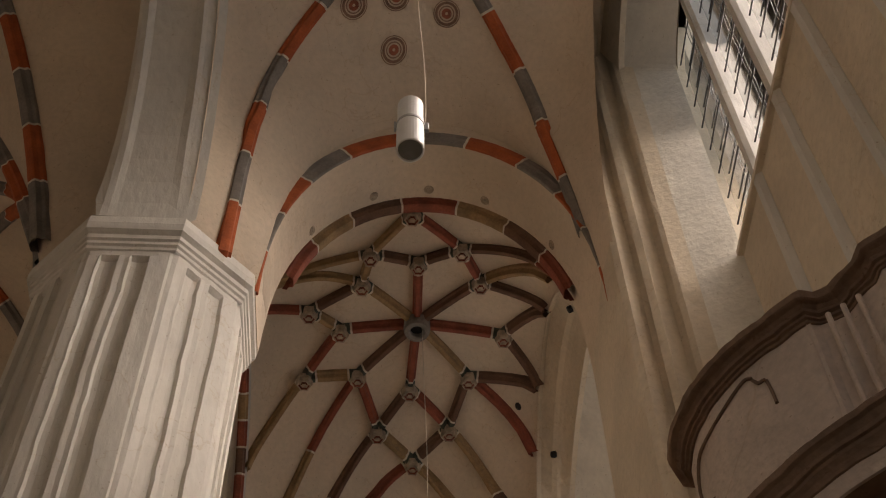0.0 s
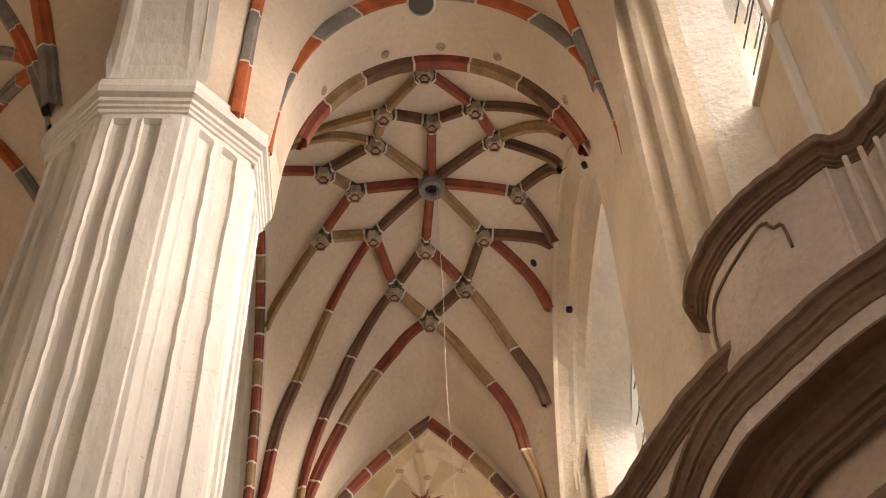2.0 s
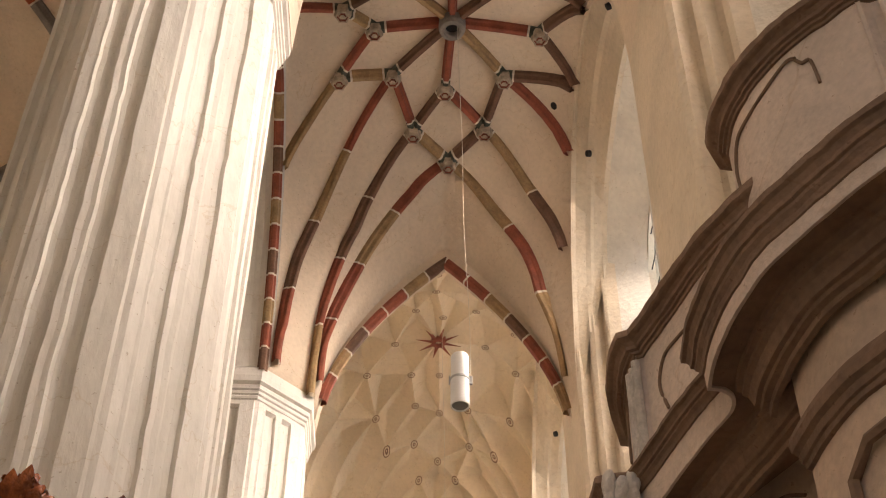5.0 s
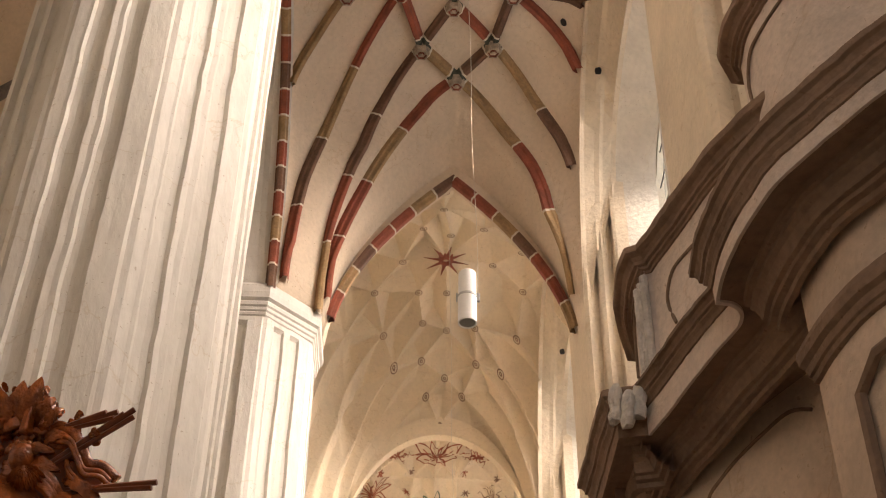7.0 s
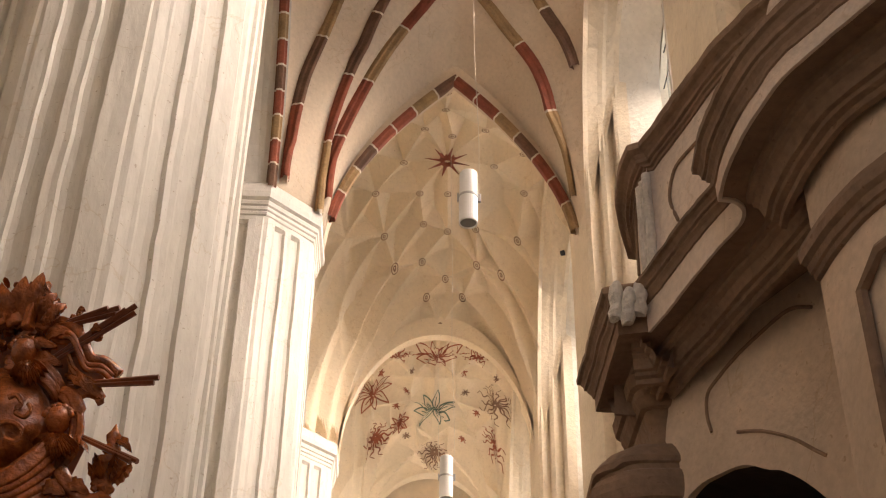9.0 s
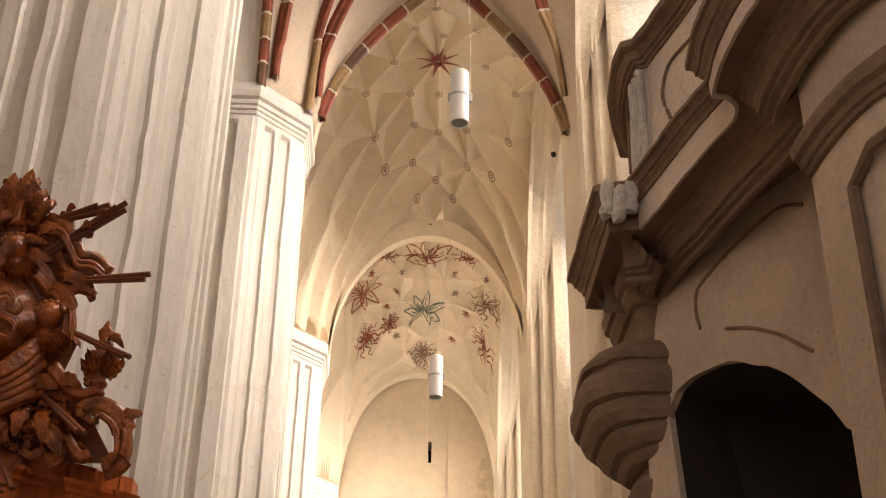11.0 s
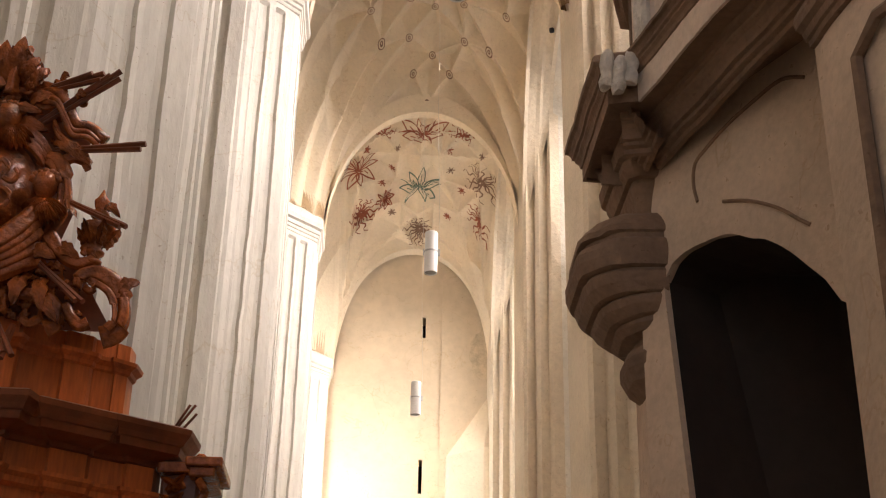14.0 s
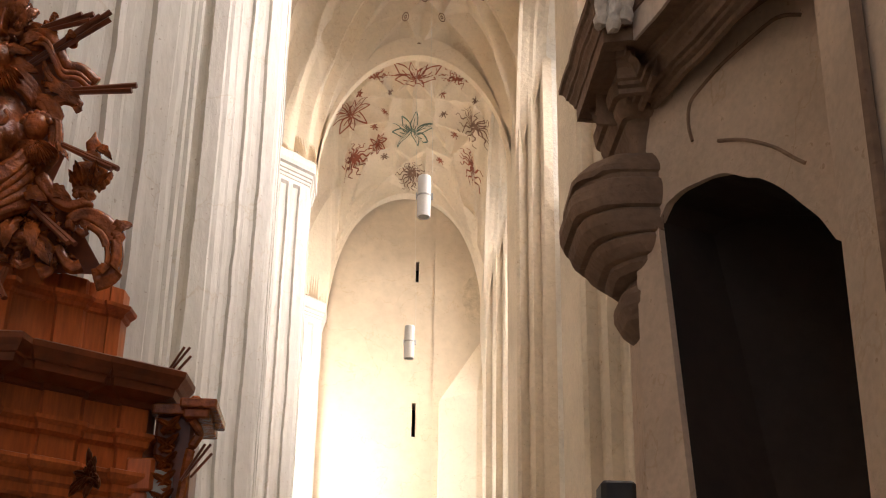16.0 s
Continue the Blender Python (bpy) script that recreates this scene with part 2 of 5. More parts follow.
def rib(path, w, d, colours, parent, name="rib", seg=0.85, start=0, lift=0.03, caps=()):
    """A moulded rib hanging under a line of points, painted in lengths of colour with pale joints."""
    pts = [Vector(p) for p in path]
    cum = [0]
    for a, b in zip(pts, pts[1:]):
        cum.append(cum[-1] + (b - a).length)
    total = cum[-1]
    first, last = caps if caps else (0, 0)
    inner = total - first - last
    n = max(1, round(inner / seg))
    joints = ([first] if first else []) + [first + inner * i / n for i in range(1, n)] + ([total - last] if last else [])
    cuts = set(cum)
    for j in joints:
        cuts |= {j - 0.018, j + 0.018}
    cuts = sorted(c for c in cuts if 0 <= c <= total)
    cuts = [c for i, c in enumerate(cuts) if i == 0 or c - cuts[i - 1] > 0.004]

    def at(s):
        for i in range(len(cum) - 1):
            if s <= cum[i + 1] + 1e-9:
                return pts[i].lerp(pts[i + 1], (s - cum[i]) / max(cum[i + 1] - cum[i], 1e-9))
        return pts[-1]
    prof = [(-0.5, 0.0), (-0.5, -0.42), (-0.34, -0.55), (-0.26, -0.95), (-0.12, -1.0), (0.12, -1.0), (0.26, -0.95), (0.34, -0.55), (0.5, -0.42), (0.5, 0.0)]
    verts, mids = [], []
    for i, c in enumerate(cuts):
        p = at(c)
        t = (at(min(c + 0.05, total)) - at(max(c - 0.05, 0))).normalized()
        side = Vector((t.y, -t.x, 0))
        side = side.normalized() if side.length > 1e-4 else Vector((1, 0, 0))
        up = side.cross(t).normalized()
        if up.z < 0:
            up = -up
        verts += [p + side * (a * w) + up * (b * d + lift) for a, b in prof]
        if i:
            mid = (c + cuts[i - 1]) / 2
            k = sum(mid > j for j in joints) - (1 if first else 0)
            m = 0 if any(abs(mid - j) < 0.018 for j in joints) else len(colours) + 1 if (first and mid < first) or (last and mid > total - last) else 1 + (start + k) % len(colours)
            mids += [m] * (len(prof) - 1)
    k = len(prof)
    faces = [(i * k + j, i * k + j + 1, (i + 1) * k + j + 1, (i + 1) * k + j) for i in range(len(cuts) - 1) for j in range(k - 1)]
    return part(name, verts, faces, [JOINT, *colours, GREEN], parent, mids=mids)


def on_web(a, b, k, n=9, sink=0.0):
    """Points of a straight line in plan, laid on the web of bay k."""
    out = []
    for i in range(n):
        x, y = a[0] + (b[0] - a[0]) * i / (n - 1), a[1] + (b[1] - a[1]) * i / (n - 1)
        out.append((x, y, web(x, y, k) - sink))
    return out


# ---- floor, outer shell ----
tagged(part("floor", *box(-14, 4.6, -8, 35, -0.3, 0.0), FLOORM), "worn grey stone slab floor of the church", "floor", kind="structure")
# unseen slab, added to block sky light above the vaults
tagged(part("ceiling_roof", *box(-14.2, 4.9, -8, 35, 21.6, 21.9), WALLP), "unseen roof slab added to keep sky light off the vaults", "ceiling", kind="structure")
# unseen wall behind the camera, added to close the shell, its opening invented
tagged(part("wall_east", *merge(box(-14, 4.6, -7.4, -7.0, 0, 3.4), box(-14, -5.2, -7.4, -7.0, 3.4, 21.6), box(1.2, 4.6, -7.4, -7.0, 3.4, 21.6),
            box(-5.2, 1.2, -7.4, -7.0, 12.6, 21.6)), WALLP), "unseen end wall with a tall opening, added to close the shell", "wall", kind="structure")

tagged(part("backdrop", [(9, -30, -2), (9, 60, -2), (9, 60, 45), (9, -30, 45)], [(0, 1, 2, 3)], SKYGLOW), "plain bright overcast sky outside the windows", "sky", kind="structure")


# ---- octagonal piers ----
def fluted(cx, cy, apo, z0, z1, seed, sides=range(8), zstep=0.17):
    """An octagonal shaft with two hand-drawn hollows on each face."""
    stops = [(0.0, -0.035, 0), (0.05, -0.005, 0), (0.15, 0.0, 0), (0.184, 0.01, 1), (0.198, -0.05, 1), (0.25, -0.064, 1), (0.33, -0.06, 1), (0.385, -0.045, 1), (0.398, 0.008, 1), (0.46, 0.0, 1), (0.514, 0.01, 1),
             (0.528, -0.05, 1), (0.58, -0.064, 1), (0.66, -0.06, 1), (0.715, -0.045, 1), (0.728, 0.008, 1), (0.82, 0.0, 0), (0.95, -0.005, 0)]
    half = apo * math.tan(math.pi / 8)
    zs = [z0 + (z1 - 0.25 - z0) * i / round((z1 - z0) / zstep) for i in range(round((z1 - z0) / zstep) + 1)] + [z1 - 0.17, z1 - 0.12, z1]
    sides = list(sides)
    full = len(sides) == 8
    verts, n = [], 0
    for z in zs:
        n = 0
        for f in sides:
            a = f * math.pi / 4
            nx, ny, tx, ty = math.cos(a), math.sin(a), -math.sin(a), math.cos(a)
            for s, o, g in stops + ([] if full else [(1.0, -0.035, 0)]):
                wob = 0.03 * noise.noise((seed + f * 3.1, s * 2, z * 0.55)) + 0.014 * noise.noise((seed + f * 5.7 + 9, s * 3, z * 2.6)) + 0.008 * noise.noise((seed + f * 1.7, s * 5, z * 6.0))
                fade = 0.0 if z > z1 - 0.15 else 1.0
                off = o * fade if g else o
                off += 0.012 * noise.noise((seed + f * 2.3, s * 4, z * 0.9))
                t = (s - 0.5) * 2 * half + (wob * (1 if g else 0.4) if 0 < s < 1 else 0)
                verts.append((cx + nx * (apo + off) + tx * t, cy + ny * (apo + off) + ty * t, z))
                n += 1
    return verts, grid_faces(len(zs), n, full)


def octagon(cx, cy, rings, wob=0.0, seed=0):
    v = []
    for a, z in rings:
        for k in range(8):
            r = (a + wob * noise.noise((seed + k * 1.7, z * 3, a))) / math.cos(math.pi / 8)
            ang = math.pi / 8 + k * math.pi / 4
            v.append((cx + r * math.cos(ang), cy + r * math.sin(ang), z))
    return v, grid_faces(len(rings), 8, True) + [tuple(range((len(rings) - 1) * 8, len(rings) * 8))]


def respond(y, seed):
    """Half-octagonal wall shaft: a flat front and two hollows on each slanting side."""
    half = [(3.3, -1.42, 0), (3.12, -1.36, 0), (3.07, -1.31, 0), (3.05, -1.24, 1), (2.98, -1.18, 1), (2.90, -1.17, 0), (2.83, -1.10, 0), (2.81, -1.03, 1), (2.74, -0.98, 1), (2.66, -0.98, 0), (2.6, -0.90, 0)]
    prof = half + [(2.59, -0.3, 0), (2.59, 0.3, 0)] + [(a, -b, g) for a, b, g in reversed(half)]
    zs = [19.2 * i / 48 for i in range(49)]
    v = []
    for z in zs:
        for j, (x, dy, g) in enumerate(prof):
            w = 0.03 * noise.noise((seed + j * 0.7, z * 0.5, 1.0)) + 0.012 * noise.noise((seed + j, z * 2.0, 4.0))
            v.append((x + (0.085 if g else 0.0) + 0.3 * w, y + dy - (math.copysign(0.07, dy) if g else 0.0) + w, z))
    return v, grid_faces(len(zs), len(prof))


PX = -2.77
for i, y in enumerate(ARCH[1:]):
    p = thing("pier", "limewashed octagonal pier with fluted faces and moulded capital", "pier", "piers of the arcade", at=(0, 0, 0))
    part("shaft", *fluted(PX, y, 1.16, 0.5, 13.66, i * 17.0), LIME, p)
    part("pier_head", *octagon(PX, y, [(1.235, 14.18), (1.17, 14.26), (1.05, 14.36), (0.9, 14.5), (0.78, 14.7), (0.69, 15.0), (0.64, 15.5), (0.62, 16.2)], 0.02, i), LIME, p)
    part("base", *octagon(PX, y, [(1.45, 0), (1.45, 0.3), (1.3, 0.42), (1.16, 0.52)]), LIME, p)
    part("capital", *octagon(PX, y, [(1.15, 13.61), (1.175, 13.63), (1.183, 13.67), (1.168, 13.69), (1.196, 13.71), (1.202, 13.75), (1.186, 13.77), (1.218, 13.79), (1.224, 13.845), (1.21, 13.87)], 0.012, i), LIME, p)
    part("abacus", *octagon(PX, y, [(1.2, 13.86), (1.265, 13.9), (1.275, 14.0), (1.265, 14.14), (1.235, 14.18)], 0.02, i + 5), LIME, p)
    q = thing("respond", "plastered half-octagonal wall respond with shallow hollows", "pilaster", "responds of the side wall", "structure")
    part("shaft", *respond(y, 60 + i * 13.0), WALLP, q)


# ---- arcade and wall arches ----
def side_arch(y0, y1, off, z0, h, n=33, p=0.6):
    """Points (y, z) of a pointed arch between two piers, off from their middles."""
    a, b = y0 + off, y1 - off
    m, hl = (a + b) / 2, (b - a) / 2
    out = []
    for i in range(n):
        s = -math.cos(math.pi * i / (n - 1))
        y = m + hl * s
        out.append((y, z0 + h * rise(1 - abs(s), p)))
    return out


def loft(name, rows, mat, parent=None, smooth=False):
    n = len(rows[0])
    return part(name, [p for r in rows for p in r], grid_faces(len(rows), n), mat, parent, smooth=smooth)


for k in range(5):
    y0, y1 = ARCH[k], ARCH[k + 1]
    P = side_arch(y0, y1, 1.20, 14.1, 4.5, p=0.55)
    arc = thing("arcade_arch", "limewashed pointed arcade arch with raised edges", "arch", "arches of the arcade", "structure")
    def edge(x, dz, pull):
        return [(x + pull * min((z - 14.1) / 1.6, 1) ** 0.6, y, z + dz) for y, z in P]
    loft("soffit", [edge(-2.15, 0.12, 0), edge(-2.3, 0, -0.08), edge(-2.36, -0.05, -0.08), edge(-2.46, 0.07, -0.08), edge(-3.08, 0.07, 0.02), edge(-3.16, -0.05, 0.02), edge(-3.24, 0.0, 0.02), edge(-3.34, 0.5, 0.02),
                    [(-3.32, y, 21.5) for y, z in P]], LIME, arc)
    if k == 2:
        rib([(-2.26, y, z) for y, z in P], 0.16, 0.12, [RED, BROWN, RED, OCHRE], arc, "edge_rib", 0.45)
    # wall side: stepped arch, splayed niche and window
    R = side_arch(y0, y1, 1.36, 18.1, 0.8) if k < 2 else side_arch(y0, y1, 1.36, 16.1, 1.62, p=0.4)
    top, up = (17.6, 0.8) if k < 2 else (16.2, 1.05)
    G = side_arch(y0, y1, 1.62, top, up)
    wall = thing("wall_south_bay", "cream plastered outer wall bay with a deep window niche", "wall", "bays of the outer wall", "structure")
    V = side_arch(y0, y1, 0.90, 19.0, 0.3, p=0.55) if k < 2 else side_arch(y0, y1, 0.90, 14.0, 4.75, p=0.55)
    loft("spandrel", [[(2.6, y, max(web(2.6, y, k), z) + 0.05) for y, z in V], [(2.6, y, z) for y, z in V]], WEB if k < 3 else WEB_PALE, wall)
    M = side_arch(y0, y1, 1.12, 18.95, 0.3) if k < 2 else [((a[0] + b[0]) / 2, (a[1] + b[1]) / 2 + 0.08) for a, b in zip(V, R)]
    N = side_arch(y0, y1, 1.2, 18.9, 0.3) if k < 2 else [((a[0] + b[0] * 2) / 3, (a[1] + b[1] * 2) / 3 - 0.03) for a, b in zip(V, R)]
    loft("arch_order", [[(2.6, y, z) for y, z in V], [(2.68, y, z + 0.03) for y, z in V], [(2.84, y, z) for y, z in M], [(2.92, y, z - 0.06) for y, z in M],
                        [(2.98, y, z + 0.1) for y, z in N], [(3.12, y, z) for y, z in R], [(3.2, y, z) for y, z in R]], WALLP, wall)
    def leg(o, zb):
        return [(o[0][0], zb)] + o + [(o[-1][0], zb)]
    loft("reveal", [[(3.2, y, z) for y, z in leg(R, 0)], [(3.8, y, z) for y, z in leg(G, 0)]], ROUGHP, wall)
    part("parapet", *merge(box(3.8, 4.15, G[0][0] - 0.4, G[-1][0] + 0.4, 0, 13.3), box(3.73, 3.8, G[0][0], G[-1][0], 13.23, 13.3)), WALLP, wall)
    loft("outer_face", [[(3.82, y, 21.6) for y, z in leg(G, 13.3)], [(3.82, y, z) for y, z in leg(G, 13.3)]], WALLP, wall)
    part("backing", *merge(box(3.31, 4.4, y0 - 1.36, y0 + 1.36, 0, 21.6), box(3.6, 4.4, y0 - 2, y1 + 2, 19.6, 21.6)), WALLP, wall)
    win = thing("window", "tall leaded church window with stone mullions and iron bars", "window", "windows of the outer wall", "structure")
    n = len(G)
    part("pane", [(3.92, y, 13.3) for y, z in G] + [(3.92, y, max(z, 12.8)) for y, z in G], grid_faces(2, n), GLASS, win).visible_shadow = False
    ya, yb = G[0][0], G[-1][0]
    for j in range(1, 5):
        ym = ya + (yb - ya) * j / 5
        ztop = top + up * rise(1 - abs(ym - (ya + yb) / 2) / ((yb - ya) / 2)) - 0.02
        part("mullion", [(x, y, z) for z in (0, ztop) for x, y in ((3.74, ym - 0.05), (3.79, ym - 0.09), (4.0, ym - 0.09), (4.0, ym + 0.09), (3.79, ym + 0.09), (3.74, ym + 0.05))],
             grid_faces(2, 6, True) + [(0, 1, 2, 3, 4, 5), (11, 10, 9, 8, 7, 6)], LIME, win)
    z = 13.3 + 0.55
    while z < top + up - 0.3:
        hl = (yb - ya) / 2 * (1 if z < top else 1 - (1 - math.sqrt(max(1 - min((z - top) / up, 1) ** (1 / 0.6), 0))))
        part("saddle_bar", *tube([(3.86, (ya + yb) / 2 - hl, z), (3.86, (ya + yb) / 2 + hl, z)], 0.011, 6), METAL, win)
        z += 0.55
    for j in range(5):
        ym = ya + (yb - ya) * (j + 0.5) / 5
        ztop = top + up * rise(1 - abs(ym - (ya + yb) / 2) / ((yb - ya) / 2)) - 0.02
        part("lead_came", *tube([(3.9, ym + 0.03 * math.sin(3.1 * q + j), 13.3 + (ztop - 13.3) * q / 12) for q in range(13)], 0.0055, 4), METAL, win)

# near-black discs, painted shade for small holes in the wall mouldings
for x, y, z, n in ((2.83, 14.70, 17.75, (-0.91, -0.23, -0.34)), (2.8, 11.79, 17.81, (-0.87, 0.28, -0.4)), (3.01, 22.39, 17.59, (-0.92, -0.16, -0.35))):
    part("wall_hole", *lathe([(0.06, -0.05), (0.055, 0.012), (0.03, 0.016), (0.004, 0.016)], 12, (x, y, z), n), DARKH, wall, "small dark hole in the plaster")

# ---- far end wall ----
zs = [0, 10.85, 11.75, 15.15, 15.75, 21.6]
pieces = [box(-14, 0.83, 33.3, 33.9, 0, 21.6), box(0.93, 1.36, 33.3, 33.9, 0, 21.6), box(1.36, 4.6, 33.22, 33.9, 0, 21.6)]
pieces += [box(0.83, 0.93, 33.3, 33.9, a, b) for a, b in ((0, 10.85), (11.75, 15.15), (15.75, 21.6))]
ew = tagged(part("wall_west", *merge(*pieces), ENDWALL), "cream plastered end wall with two narrow slit openings", "wall", kind="structure")
# near-black box behind the slits, in place of their inner shade
part("slit_back", *box(0.7, 1.05, 33.91, 34.2, 10, 16.5), DARKH, ew)
tagged(part("stair_turret", [(1.52, 32.5, 0), (2.45, 32.35, 0), (3.25, 32.5, 0), (3.25, 33.22, 0), (1.52, 33.22, 0),
                              (1.52, 32.5, 11.62), (2.45, 32.35, 11.85), (3.25, 32.5, 11.95), (3.25, 33.22, 13.9), (1.52, 33.22, 11.75), (2.75, 33.2, 13.7)],
             [(0, 1, 6, 5), (1, 2, 7, 6), (2, 3, 8, 7), (4, 0, 5, 9), (5, 6, 10, 9), (6, 7, 10), (7, 8, 10)], WEB_PALE),
       "cream plastered turret with a sloping top against the end wall", "turret", kind="structure")
patch = [(2.6 + (0.5 + 0.16 * noise.noise((a * 1.3, 2.0, 0.5))) * math.cos(a * math.pi / 14), 33.21, 14.7 + (0.75 + 0.25 * noise.noise((a * 1.1, 7.0, 0.5))) * math.sin(a * math.pi / 14)) for a in range(28)]
part("flaking_patch", [(2.6, 33.205, 14.7)] + patch, [(0, 1 + (i + 1) % 28, 1 + i) for i in range(28)], SANDY, ew, "flaking sandy plaster patch")
# unseen wall, added to shut stray sky light out of the nave
tagged(part("wall_north", *merge(box(-14.4, -14, -8, 35, 0, 21.6)), WALLP), "unseen nave wall added to close the shell", "wall", kind="structure")


# ---- vaults ----
def vault(k, mat, label, fold=None, nx=44, ny=72):
    y0, y1 = ARCH[k], ARCH[k + 1]
    v = []
    for i in range(nx + 1):
        for j in range(ny + 1):
            x, y = -2.27 + 4.9 * i / nx, y0 + (y1 - y0) * j / ny
            z = web(x, y, k)
            if fold:
                gx, gy = (web(x + 0.02, y, k) - web(x - 0.02, y, k)) / 0.04, (web(x, y + 0.02, k) - web(x, y - 0.02, k)) / 0.04
                n = Vector((-min(max(gx, -3), 3), -min(max(gy, -3), 3), 1)).normalized() * fold(x, y)
                v.append((x + n.x, y + n.y, z + n.z))
            else:
                v.append((x, y, z))
    return tagged(part("ceiling_vault", v, grid_faces(nx + 1, ny + 1), mat, smooth=not fold), label, "vault", "aisle vaults", "structure")


v1 = vault(1, WEB, "plastered vault with orange and grey painted ribs")
v2 = vault(2, WEB, "plastered star vault with red and ochre painted ribs")
vault(0, WEB, "plain plastered vault bay")

# star ribs of the second bay: knots by their offset from the bay's middle
YM = (ARCH[2] + ARCH[3]) / 2 - 0.115
K = dict(c=(-0.03, -0.06), n=(-0.06, -1.38), s=(-0.1, 1.26), nw=(-0.94, -0.92), ne=(0.94, -1.06), w=(-1.28, 0.07), e=(1.39, 0.05), sw=(-0.98, 0.99), se=(0.875, 0.96),
         b2=(-0.81, -1.59), n2=(0.6, -1.75), t=(-0.2, -2.52), b8=(-0.62, 2.04), b9=(0.6, 1.96), b10=(0.0, 2.61), wo=(-1.78, -0.35), wl=(-1.86, 0.97),
         en=(1.95, -1.93), eo=(2.03, -0.82), es=(2.05, 0.85), er=(2.03, 1.8))
EDGES = dict(o="c-nw c-se b2-nw b2-t w-wo sw-wl b8-b10 ne-en", r="c-n c-s c-w c-e n2-ne n2-t w-wl sw-b8 s-b9 se-er",
             b="c-ne c-sw n-b2 n-n2 nw-wo s-b8 se-b9 b9-b10 e-eo e-es se-es ne-eo")
PAL = dict(o=OCHRE, r=RED, b=BROWN)
# ribs that run down to the springings, bending in plan as they fall
FALLS = [("wl", "obr", [(-2.36, 1.51), (-2.79, 1.82)]), ("sw", "robr", [(-1.66, 2.03), (-2.11, 2.55), (-2.5, 2.76), (-2.62, 2.83), (-2.65, 2.88)]),
         ("b8", "bbro", [(-1.27, 2.7), (-1.72, 2.96), (-2.0, 3.17), (-2.1, 3.33), (-2.13, 3.41)]), ("b10", "rorr", [(-0.74, 2.96), (-1.51, 3.25), (-1.93, 3.36), (-2.02, 3.5)]),
         ("b10", "oroo", [(0.76, 3.0), (1.41, 3.1), (1.76, 3.25), (1.95, 3.6)]), ("b9", "obr", [(1.33, 2.5), (1.8, 2.63), (1.97, 2.66)]),
         ("b2", "oro", [(-1.48, -1.48), (-2.1, -1.34), (-2.7, -1.2)]), ("nw", "obo", [(-1.6, -1.18), (-2.28, -1.17), (-2.75, -1.1)]), ("wo", "rb", [(-2.3, -0.52), (-2.8, -0.7)]),
         ("n2", "brob", [(1.25, -1.97), (1.85, -2.25), (2.03, -2.6)])]


def spot(n):
    return (XC + K[n][0], YM + K[n][1])


for tone, names in EDGES.items():
    for e in names.split():
        a, b = e.split("-")
        rib(on_web(spot(a), spot(b), 2, 7), 0.155, 0.2, [PAL[tone]], v2, seg=3.0, caps=(0.17, 0 if b in ("en", "eo", "es", "er") else 0.17))
for n, tones, line in FALLS:
    pts = smooth_path([spot(n)] + [(XC + x, YM + y + 0.12 * (j + 1) / len(line)) for j, (x, y) in enumerate(line)], 7)
    rib([(p.x, p.y, web(p.x, p.y, 2)) for p in pts], 0.14, 0.18, [PAL[q] for q in tones], v2, seg=1.3, caps=(0.18, 0))


PALEP = material("weathered_pale_paint", (0.52, 0.41, 0.30), vary=0.3, scale=12, grain=50)


def boss(x, y, z, r, mat, parent, hole=False, ring=RED):
    """A carved roundel under a knot of the ribs."""
    if hole:
        prof = [(r * 0.55, 0.1), (r * 0.55, -0.02), (r * 0.7, -0.06), (r, -0.04), (r * 1.1, 0.03), (r * 1.1, 0.2)]
        part("hole_ring", *lathe(prof, 20, (x, y, z)), mat, parent)
        # near-black disc fills the ring in place of the hole's shade
        return part("vent_hole", *lathe([(r * 0.56, 0.12), (r * 0.54, 0.06)], 20, (x, y, z)), DARKH, parent)
    prof = [(0.02, -0.075), (r * 0.35, -0.07), (r * 0.42, -0.035), (r * 0.6, -0.035), (r * 0.68, -0.075), (r * 0.9, -0.07), (r, -0.03), (r, 0.12)]
    v, f = lathe(prof, 18, (x, y, z))
    v = [(p[0] + (p[0] - x) * 0.12 * math.cos(6 * math.atan2(p[1] - y, p[0] - x)), p[1] + (p[1] - y) * 0.12 * math.cos(6 * math.atan2(p[1] - y, p[0] - x)), p[2]) for p in v]
    b = part("boss", v, f, [mat, ring], parent)
    for poly in b.data.polygons:
        poly.material_index = 1 if poly.index // 18 in (1, 3) else 0
    return b


for n in "n s nw ne w e sw se b2 n2 t b8 b9 b10 wo wl".split():
    x, y = spot(n)
    boss(x, y, web(x, y, 2) - 0.2, 0.125, PALEP, v2)
x, y = spot("c")
boss(x, y, web(x, y, 2) - 0.26, 0.2, GREY, v2, hole=True)


# ---- transverse arches ----
def arch_band(name, curve, y0, y1, ka, kb, mat, label, n=41, hw=2.06):
    rows = [[], [], [], []]
    for i in range(n):
        s = -math.cos(math.pi * i / (n - 1))
        x = XC + hw * s
        z = curve(x)
        rows[0].append((x, y0, web(x, y0, ka) + 0.06)), rows[1].append((x, y0, z)), rows[2].append((x, y1, z)), rows[3].append((x, y1, web(x, y1, kb) + 0.06))
    v = [p for r in rows for p in r]
    return tagged(part(name, v, grid_faces(4, n), mat), label, "arch", kind="structure")


def curve_a(x):
    return web(x, ARCH[2], 2) - 0.12


def curve_b(x):
    return web(x, ARCH[3], 2) - 0.12


def curve_c(x):
    return 13.95 + 3.17 * math.sqrt(max(1 - (abs(x - XC) / 2.08) ** 2, 0))


